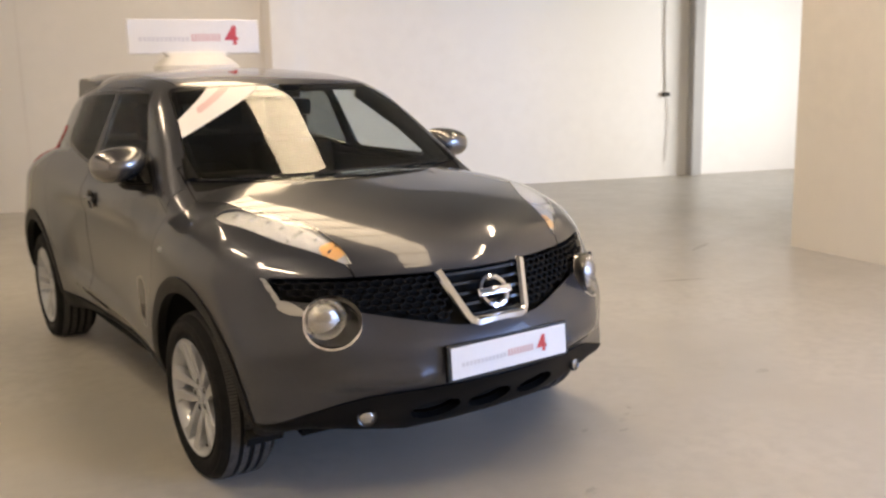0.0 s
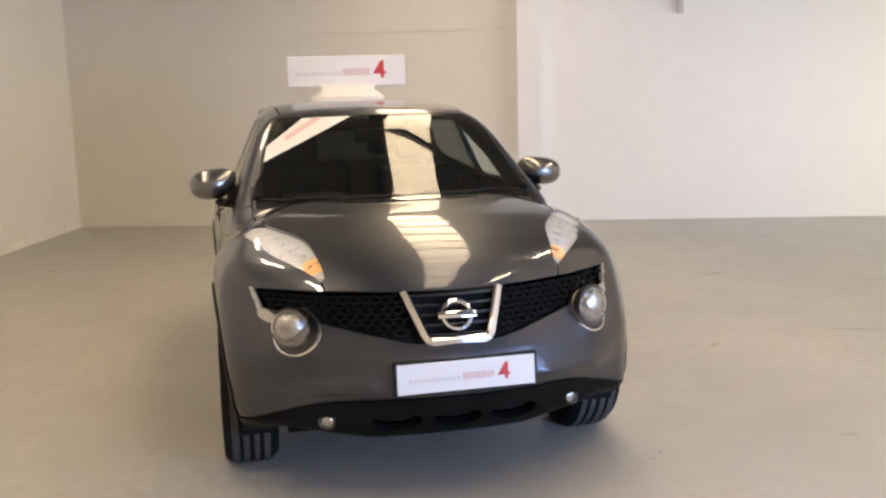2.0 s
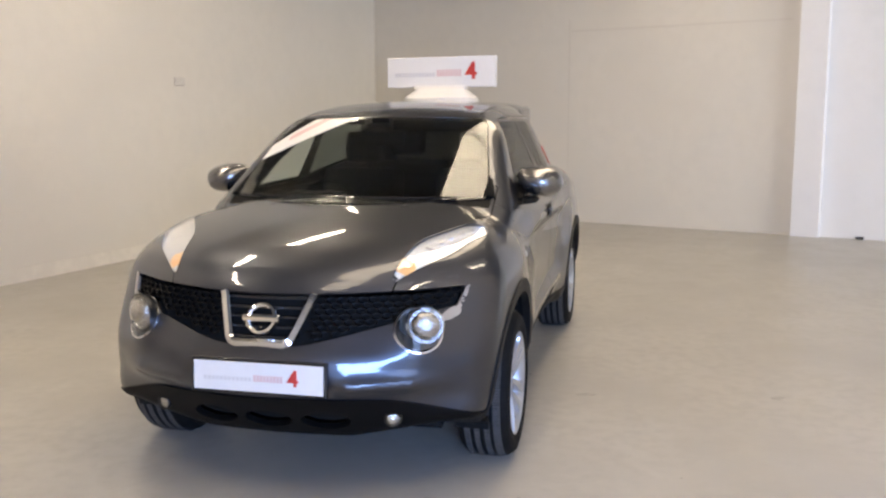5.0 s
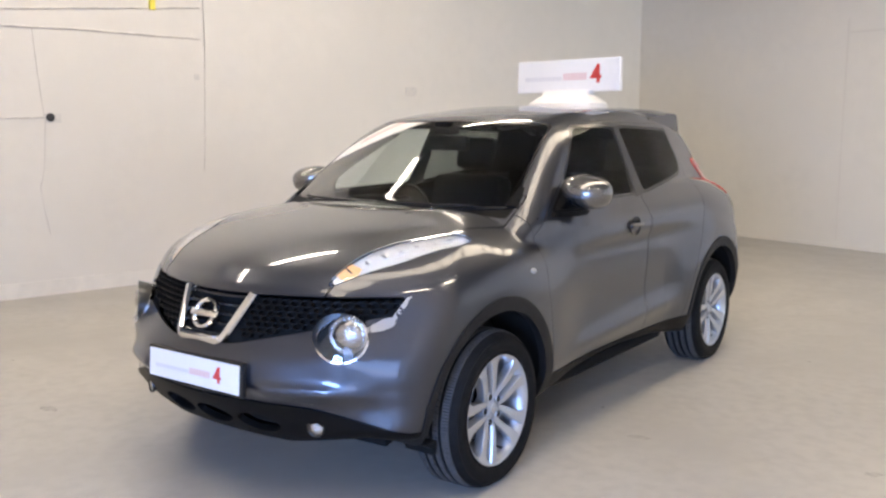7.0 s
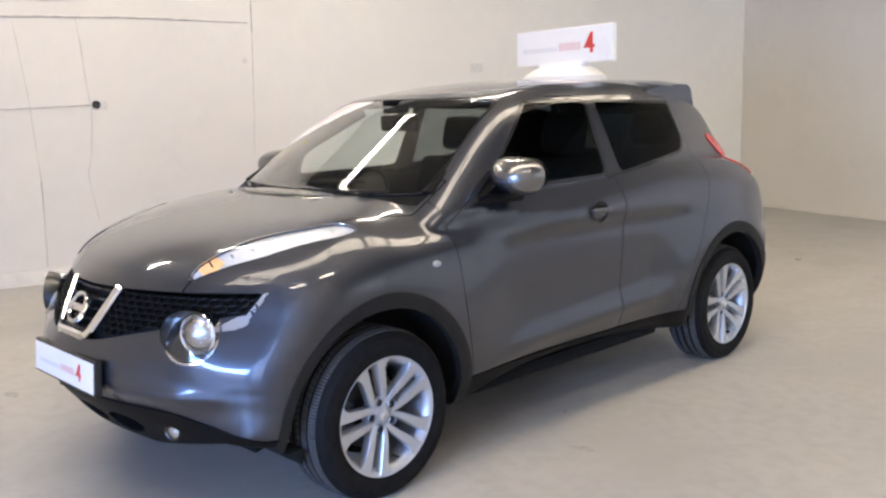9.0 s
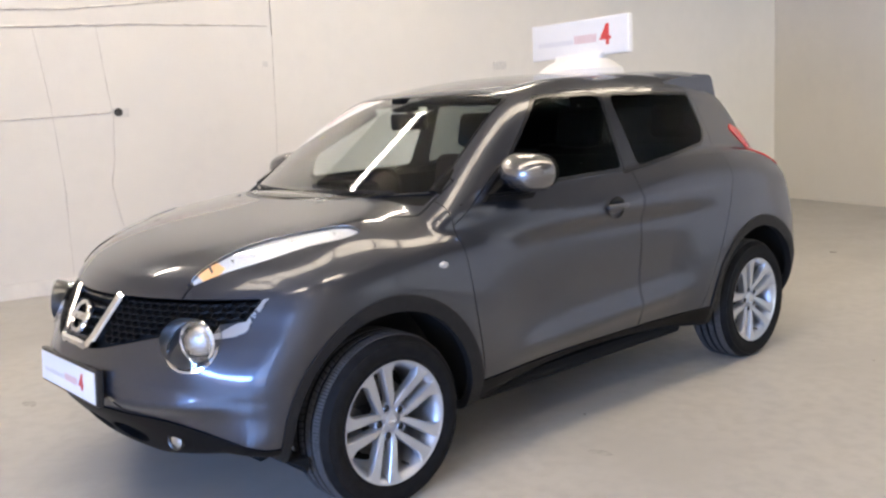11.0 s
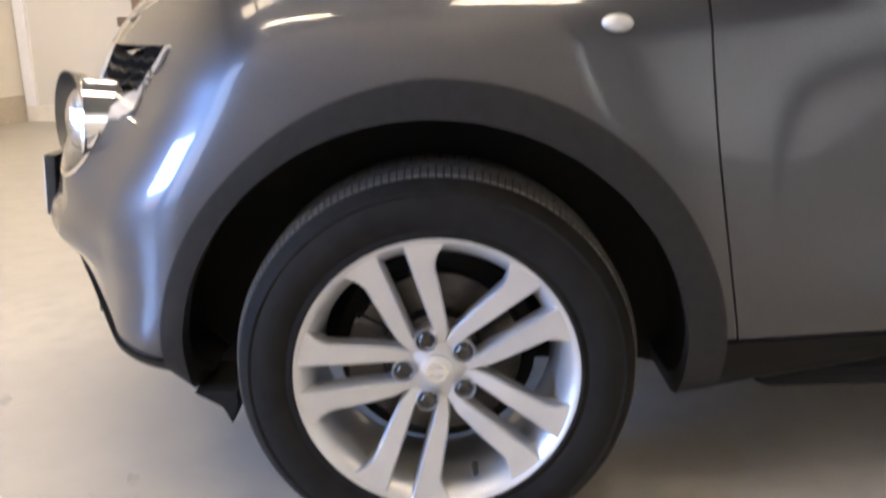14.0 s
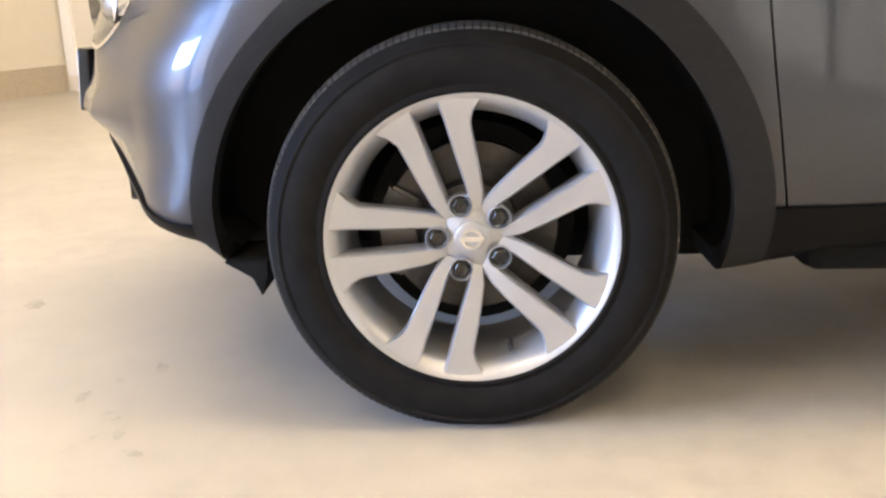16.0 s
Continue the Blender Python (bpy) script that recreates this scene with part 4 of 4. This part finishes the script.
# honeycomb grille either side, slats behind the badge
in_mouth = lambda x, z: grille_zone(np.array([[x, -0.7, z]]))[0] > 0.006 and lamp_zone(np.array([[x, float(skin_y(x, z)[0]), z]]))[0] < -0.002
for sx in (1, -1):
    bm = bmesh.new()
    w, hgt = 0.038, 0.024
    for r in range(10):
        for c in range(4, 20):
            x0, z0 = 0.02 + w*(c + 0.5*(r % 2)), 0.655 + hgt*0.82*r
            for (u0, q0), (u1, q1) in (((0, 0.5), (0.5, 0.25)), ((0.5, 0.25), (1.0, 0.5)), ((0.5, 0.25), (0.5, -0.32))):
                a, b = (x0 + w*u0, z0 + hgt*q0), (x0 + w*u1, z0 + hgt*q1)
                if all(in_mouth(*q) for q in (a, b)) and a[0] > 0.14 + (a[1] - 0.66)*0.35:
                    bar_on_nose(bm, (sx*a[0], a[1]), (sx*b[0], b[1]), 0.006, -0.012, 0.03, 1)
    part("grille_mesh", bm, SKIRTBLACK, car, "black honeycomb grille mesh")
for k in range(5):
    z = 0.685 + 0.034*k
    half = 0.105 + (z - 0.66)*0.36
    bm = bmesh.new()
    bar_on_nose(bm, (-half, z), (half, z), 0.010, -0.010, 0.035, 6)
    part("grille_slat", bm, GLOSSBLACK, car)
# chrome surround of the badge
bm = bmesh.new()
path = [(-0.188, 0.842), (-0.130, 0.690), (-0.118, 0.672), (-0.098, 0.664), (0.098, 0.664), (0.118, 0.672), (0.130, 0.690), (0.188, 0.842)]
sect, rows = ((-0.017, 0.0), (-0.012, 0.009), (0.010, 0.012), (0.017, 0.0), (0.012, -0.03), (-0.012, -0.03)), []
for i, (x, z) in enumerate(path):
    d = Vector(path[min(i+1, len(path)-1)]) - Vector(path[max(i-1, 0)])
    d.normalize()
    y = float(skin_y(x, z)[0])
    rows.append([bm.verts.new((x - d.y*u, y - q, z + d.x*u)) for u, q in sect])
for a, b in zip(rows, rows[1:]):
    for k in range(len(sect)):
        bm.faces.new((a[k], a[(k+1) % len(sect)], b[(k+1) % len(sect)], b[k]))
bm.faces.new(rows[0][::-1])
bm.faces.new(rows[-1])
part("grille_surround", bm, CHROME, car, "chrome v-shaped grille surround", smooth=True)
m = pose(0, -0.758, 0.752, 90 - 28, 0, 0)
badge = part("badge", lathe([(0.048, -0.01), (0.046, 0.006), (0.052, 0.012), (0.061, 0.010), (0.064, 0.0), (0.062, -0.012)], 48, m), CHROME, car, "round chrome badge with a bar", smooth=True)
part("badge_bar", box(-0.074, 0.074, -0.014, 0.014, -0.006, 0.014, 0.004, m), CHROME, badge, smooth=True)

# number plate on its dark holder, with a printed line and a red mark
def four(bm, size, m):
    """A red angular mark."""
    u = size/10
    add_prism(bm, [(0, 2.6*u), (4.6*u, 10*u), (6.4*u, 10*u), (6.4*u, 4.0*u), (7.6*u, 4.0*u), (7.6*u, 2.4*u), (6.4*u, 2.4*u), (6.4*u, 0), (4.4*u, 0), (4.4*u, 2.4*u), (0.2*u, 2.4*u)], 0, 0.0012, m)


def printed(parent, m, w, h):
    """The faint line of print and the mark, on a white board of that size; m stands at its lower corner."""
    for a, b, mat, tall in ((0.08, 0.46, PALE, 0.10), (0.47, 0.70, PINK, 0.17)):
        n = 9 if mat is PINK else 12
        bm = bmesh.new()
        for k in range(n):
            u0 = a + (b - a)*k/n
            add_box(bm, u0*w, (u0 + (b - a)/n*0.72)*w, h*0.36, h*(0.36 + tall*1.3), 0, 0.001, 0, m)
        part("print", bm, mat, parent)
    bm = bmesh.new()
    four(bm, h*0.56, m @ Matrix.Translation((w*0.725, h*0.26, 0)))
    part("print_mark", bm, RED, parent, "red angular mark")


plate_m = pose(-0.247, -0.846, 0.490, 90 - 4, 0, 0)
plate = part("number_plate", box(-0.001, 0.521, 0, 0.111, -0.004, 0.0, 0.003, plate_m), PLATEWHITE, car, "white dealer plate with faint print and a red mark")
part("plate_holder", box(-0.012, 0.532, -0.010, 0.121, -0.03, -0.005, 0.004, plate_m), GLOSSBLACK, plate)
printed(plate, plate_m @ Matrix.Translation((0, 0, 0.0005)), 0.52, 0.111)

# roof spoiler
bm = bmesh.new()
prof = [(2.14, 1.575), (2.28, 1.592), (2.46, 1.598), (2.64, 1.590), (2.655, 1.576), (2.65, 1.545), (2.59, 1.525), (2.26, 1.505)]
rows = []
for k in range(13):
    x = (-0.60 + 0.1*k)*0.93
    rows.append([bm.verts.new((x, y - 0.24*x*x*(y > 2.6), z - 0.10*x*x - (0.02 if abs(x) > 0.55 else 0))) for y, z in prof])
for a, b in zip(rows, rows[1:]):
    for k in range(len(prof)):
        bm.faces.new((a[k], a[(k+1) % len(prof)], b[(k+1) % len(prof)], b[k]))
bm.faces.new(rows[0][::-1])
bm.faces.new(rows[-1])
spoiler = part("spoiler", bm, PAINT, car, smooth=True)
for sx in (1, -1):
    bm = bmesh.new()
    add_prism(bm, [(2.35, 1.540), (2.47, 1.558), (2.615, 1.556), (2.640, 1.535), (2.680, 1.415), (2.65, 1.410), (2.53, 1.460)], 0.508, 0.545, Matrix(((0, 0, sx, 0), (1, 0, 0, 0), (0, 1, 0, 0), (0, 0, 0, 1))))
    bmesh.ops.bevel(bm, geom=bm.edges[:], offset=0.008, segments=2, affect="EDGES")
    part("spoiler_fin", bm, PAINT, spoiler, smooth=True)
part("spoiler_underside", box(-0.50, 0.50, 2.40, 2.605, 1.500, 1.522, 0.004), GLOSSBLACK, spoiler)

# wipers
for x0, x1 in ((-0.50, 0.02), (0.05, 0.52)):
    bm = bmesh.new()
    pts = []
    for k in range(9):
        x = x0 + (x1 - x0)*k/8
        pts.append((x, 0.212 + 0.45*x*x, 1.122))
    add_tube(bm, pts, 0.005, 6)
    add_tube(bm, [pts[4], (pts[4][0] - 0.12, pts[4][1] - 0.03, 1.100)], 0.007, 6)
    part("wiper", bm, CLADDING, car)

# cabin
part("underbody", add_box(box(-0.45, 0.45, -0.30, 2.90, 0.185, 0.30, 0.02), -0.74, 0.74, 0.55, 2.02, 0.235, 0.31, 0.03), LINER, car)
part("cabin_floor", box(-0.74, 0.74, 0.47, 2.04, 0.32, 0.40), TRIM_IN, car)
bm = bmesh.new()
add_prism(bm, [(0.30, 0.80), (0.30, 1.02), (0.42, 1.055), (0.62, 1.05), (0.80, 1.00), (0.86, 0.90), (0.80, 0.55), (0.50, 0.55), (0.48, 0.80)], -0.70, 0.70, Matrix(((0, 0, 1, 0), (1, 0, 0, 0), (0, 1, 0, 0), (0, 0, 0, 1))))
bmesh.ops.bevel(bm, geom=bm.edges[:], offset=0.02, segments=2, affect="EDGES")
part("dashboard", bm, TRIM_IN, car, smooth=True)
bm = box(-0.52, -0.20, 0.62, 0.84, 1.03, 1.10, 0.03)
part("instrument_hood", bm, TRIM_IN, car, smooth=True)
m = pose(-0.36, 0.93, 0.98, 90 - 22, 0, 0)
wheel = part("steering_wheel", lathe([(0.185, 0), (0.180, 0.012), (0.170, 0.014), (0.163, 0), (0.170, -0.014), (0.180, -0.012)], 40, m, True), TRIM_IN, car, smooth=True)
part("hub", add_box(box(-0.17, 0.17, -0.02, 0.02, -0.02, 0.0, 0.006, m), -0.07, 0.07, -0.10, 0.05, -0.04, 0.015, 0.02, m), TRIM_IN, wheel)


def seat(x, y, w, name):
    def slab(x0, x1, y0, y1, z0, z1, tilt, bev):
        return box(x0, x1, y0, y1, z0, z1, bev, Matrix.Translation((x, y, 0.55)) @ pose(0, 0, 0, tilt, 0, 0), 3)
    base = part(name, slab(-w/2, w/2, -0.5, 0.03, 0.0, 0.16, 3, 0.05), FABRIC, car, smooth=True)
    part("backrest", slab(-w/2, w/2, 0.0, 0.14, 0.08, 0.66, -14, 0.05), FABRIC, base, smooth=True)
    part("headrest", slab(-0.13, 0.13, 0.02, 0.12, 0.70, 0.90, -14, 0.045), FABRIC, base, smooth=True)


seat(-0.37, 1.42, 0.52, "front_seat")
seat(0.37, 1.42, 0.52, "front_seat")
seat(-0.33, 2.30, 0.60, "rear_seat")
seat(0.33, 2.30, 0.60, "rear_seat")
for sx in (1, -1):
    part("door_trim", box(0.755, 0.775, 0.45, 2.3, 0.40, 1.07, 0.0, Matrix.Diagonal((sx, 1, 1, 1))), TRIM_IN, car)
mir = part("inside_mirror", box(-0.125, 0.125, 0.85, 0.885, 1.345, 1.425, 0.014), TRIM_IN, car, smooth=True)
part("mirror_stem", tube([(0, 0.870, 1.41), (0, 0.90, 1.50)], 0.012), TRIM_IN, mir)
part("sensor_box", box(-0.05, 0.05, 0.80, 0.90, 1.43, 1.50, 0.015, pose(0, 0, 0.0)), TRIM_IN, mir, smooth=True)

for sx in (1, -1):
    part("pillar_lining", tube([(sx*0.655, 0.43, 1.09), (sx*0.60, 0.76, 1.29), (sx*0.525, 1.06, 1.45)], 0.042, 12), TRIM_IN, car, smooth=True)

# roof sign for the sale
sign = empty("roof_sign", pose(0.02, 2.131, 1.588, 0, 0, -7.7), "white plastic sign board with red mark standing on the car roof", "sign")
bm = bmesh.new()
rows = []
for z, a, b in ((0.0, 0.245, 0.17), (0.03, 0.24, 0.165), (0.065, 0.20, 0.12), (0.082, 0.175, 0.08), (0.095, 0.185, 0.05), (0.112, 0.215, 0.035)):
    rows.append([bm.verts.new((a*math.copysign(abs(math.cos(t))**0.6, math.cos(t)), b*math.copysign(abs(math.sin(t))**0.6, math.sin(t)), z)) for t in [2*math.pi*k/36 for k in range(36)]])
for a, b in zip(rows, rows[1:]):
    for k in range(36):
        bm.faces.new((a[k], a[(k+1) % 36], b[(k+1) % 36], b[k]))
bm.faces.new(rows[0][::-1])
bm.faces.new(rows[-1])
part("foot", bm, SIGNWHITE, sign, smooth=True)
board = part("board", box(-0.388, 0.388, -0.018, 0.018, 0.099, 0.300, 0.006), SIGNWHITE, sign)
printed(board, pose(-0.388, -0.0185, 0.099, 90, 0, 0), 0.776, 0.201)


# wheels
def wheel_set(m):
    w = empty("wheel", m)
    w.parent = car
    # tyre carcass with side wall lettering ridge and grooved tread
    prof = [(0.213, -0.012), (0.222, 0.004), (0.232, 0.008), (0.240, 0.005), (0.258, 0.014), (0.280, 0.013), (0.293, 0.007), (0.298, 0.0085), (0.303, 0.002), (0.313, -0.010), (0.3205, -0.028), (0.3235, -0.048)]
    for k in range(3):
        u = -0.062 - 0.042*k
        prof += [(0.325, u + 0.008), (0.325, u), (0.318, u - 0.001), (0.318, u - 0.008), (0.325, u - 0.009)]
    prof += [(0.3235, -0.17), (0.314, -0.19), (0.29, -0.212), (0.25, -0.215), (0.213, -0.20)]
    bm = lathe(prof, 96)
    for v in bm.verts:
        v.co.y = max(v.co.y, -0.311)
    tyre = part("tyre", bm, RUBBER, w, smooth=True)
    bm = bmesh.new()
    for k in range(168):
        a = 2*math.pi*k/168
        for u0, u1, r0, r1, lean in ((-0.050, -0.020, 0.3225, 0.3155, 0.0), (-0.175, -0.150, 0.3245, 0.3245, 0.0), (-0.090, -0.066, 0.3255, 0.3255, 0.2), (-0.132, -0.110, 0.3255, 0.3255, -0.2)):
            shoulder = u1 > -0.03
            if k % 2 and not shoulder:
                continue
            tall = 0.0042 if shoulder else 0.0016
            q = []
            for r_in, r_out, u in ((-0.004, tall, u0), (-0.004, tall, u1)):
                for da in ((-0.0145, 0.0145) if shoulder else (-0.032, 0.032)):
                    ang = a + da + lean*(0.1 if u == u1 else 0)
                    base = r0 if u == u0 else r1
                    q.append([(base + r_in, ang, u), (base + r_out, ang, u)])
            vs = [[bm.verts.new((r*math.cos(t), r*math.sin(t), u)) for r, t, u in pair] for pair in q]
            (a0, a1), (b0, b1), (c0, c1), (d0, d1) = vs
            for f in ((a1, b1, d1, c1), (a0, a1, c1, c0), (b0, d0, d1, b1), (a0, b0, b1, a1), (c0, c1, d1, d0)):
                bm.faces.new(f)
    for v in bm.verts:
        v.co.y = max(v.co.y, -0.3112)
    part("tread", bm, TREAD, tyre)
    # alloy rim: barrel and five pairs of spokes
    rim = part("rim", lathe([(0.2290, -0.004), (0.2295, 0.004), (0.2270, 0.0068), (0.2225, 0.0050), (0.2150, -0.002), (0.2060, -0.014), (0.1985, -0.032), (0.1945, -0.060), (0.1930, -0.13), (0.2050, -0.19), (0.216, -0.19), (0.206, -0.10), (0.218, -0.02)], 96, closed=True), SILVER, w, smooth=True)

    def spoke_mesh(sgn):
        bm = bmesh.new()
        rows = []
        for v, ui, uo, zf in ((0.040, 0.010, 0.033, -0.030), (0.068, 0.0155, 0.0435, -0.021), (0.105, 0.0165, 0.0500, -0.013), (0.145, 0.0175, 0.0555, -0.007), (0.174, 0.0185, 0.0600, -0.003), (0.188, 0.0190, 0.0690, -0.001), (0.203, 0.0190, 0.0860, 0.001), (0.2225, 0.0190, 0.0940, 0.0035)):
            b = 0.004
            rows.append([bm.verts.new((sgn*u, v, z)) for u, z in ((ui, zf - 0.040), (ui + 0.001, zf - b), (ui + b, zf), (uo - b, zf), (uo - 0.001, zf - b), (uo - 0.004, zf - 0.040))])
        for a, c in zip(rows, rows[1:]):
            for k in range(5):
                bm.faces.new((a[k], a[k+1], c[k+1], c[k]))
        bm.faces.new(rows[0])
        bm.faces.new(rows[-1][::-1])
        return bm
    for k in range(5):
        for sgn in (1, -1):
            bm = spoke_mesh(sgn)
            bmesh.ops.rotate(bm, verts=bm.verts[:], cent=(0, 0, 0), matrix=Matrix.Rotation(radians(72*k + SPOKE_TURN), 3, "Z"))
            part("spoke", bm, SILVER, rim, smooth=True)
    part("hub_boss", lathe([(0.0, -0.026), (0.028, -0.026), (0.034, -0.030), (0.060, -0.034), (0.068, -0.042), (0.066, -0.075), (0.0, -0.075)], 60), SILVER, rim, smooth=True)
    cap = part("centre_cap", lathe([(0.0, -0.0185), (0.022, -0.0195), (0.027, -0.022), (0.028, -0.03)], 40), SILVER, rim, smooth=True)
    part("cap_ring", lathe([(0.0125, -0.0188), (0.0125, -0.0170), (0.0165, -0.0172), (0.0165, -0.0192)], 32), CHROME, cap, smooth=True)
    part("cap_bar", box(-0.019, 0.019, -0.004, 0.004, -0.0195, -0.0165, 0.001), CHROME, cap)
    for k in range(5):
        a = radians(90 + 72*k + SPOKE_TURN)
        m2 = Matrix.Translation((0.054*math.cos(a), 0.054*math.sin(a), -0.029))
        part("nut_well", lathe([(0.0195, 0.004), (0.0175, 0.0075), (0.0155, 0.004), (0.0155, -0.012), (0.0, -0.012)], 24, m2), SILVER, rim, smooth=True)
        nut = part("wheel_nut", lathe([(0.0136, -0.010), (0.0136, 0.004), (0.010, 0.007), (0.0055, 0.0065), (0.0050, 0.004), (0.0, 0.004)], 6, m2), DARKSTEEL, rim)
    a = radians(90 + 36 + 72*2 + SPOKE_TURN)
    part("valve", lathe([(0.0055, -0.02), (0.0055, 0.012), (0.004, 0.016), (0.0, 0.016)], 14, Matrix.Translation((0.189*math.cos(a), 0.189*math.sin(a), -0.028))), DARK, rim, smooth=True)
    # brake
    disc = part("brake_disc", lathe([(0.055, -0.078), (0.075, -0.082), (0.080, -0.105), (0.140, -0.105), (0.142, -0.108), (0.142, -0.128), (0.08, -0.128)], 64), DISC, w, smooth=True)
    bm = bmesh.new()
    arc = [radians(t) for t in range(150, 216, 8)]
    add_prism(bm, [(0.150*math.cos(t), 0.150*math.sin(t)) for t in arc] + [(0.092*math.cos(t), 0.092*math.sin(t)) for t in arc[::-1]], -0.145, -0.085)
    bmesh.ops.bevel(bm, geom=bm.edges[:], offset=0.006, segments=2, affect="EDGES")
    part("brake_caliper", bm, STEEL, w, smooth=True)
    part("dust_shield", lathe([(0.0, -0.135), (0.17, -0.135), (0.172, -0.150)], 48), LINER, w)
    return w


SPOKE_TURN = 18
# local y up, local z outwards
WHEEL_POSE = lambda sx, yc: Matrix.Translation((sx*0.862, yc, 0.331)) @ Matrix(((0, 0, sx, 0), (sx, 0, 0, 0), (0, 1, 0, 0), (0, 0, 0, 1)))
first = wheel_set(WHEEL_POSE(1, 0.0))
for sx, yc in ((1, 2.53), (-1, 0.0), (-1, 2.53)):
    copy_thing(first, WHEEL_POSE(sx, yc))
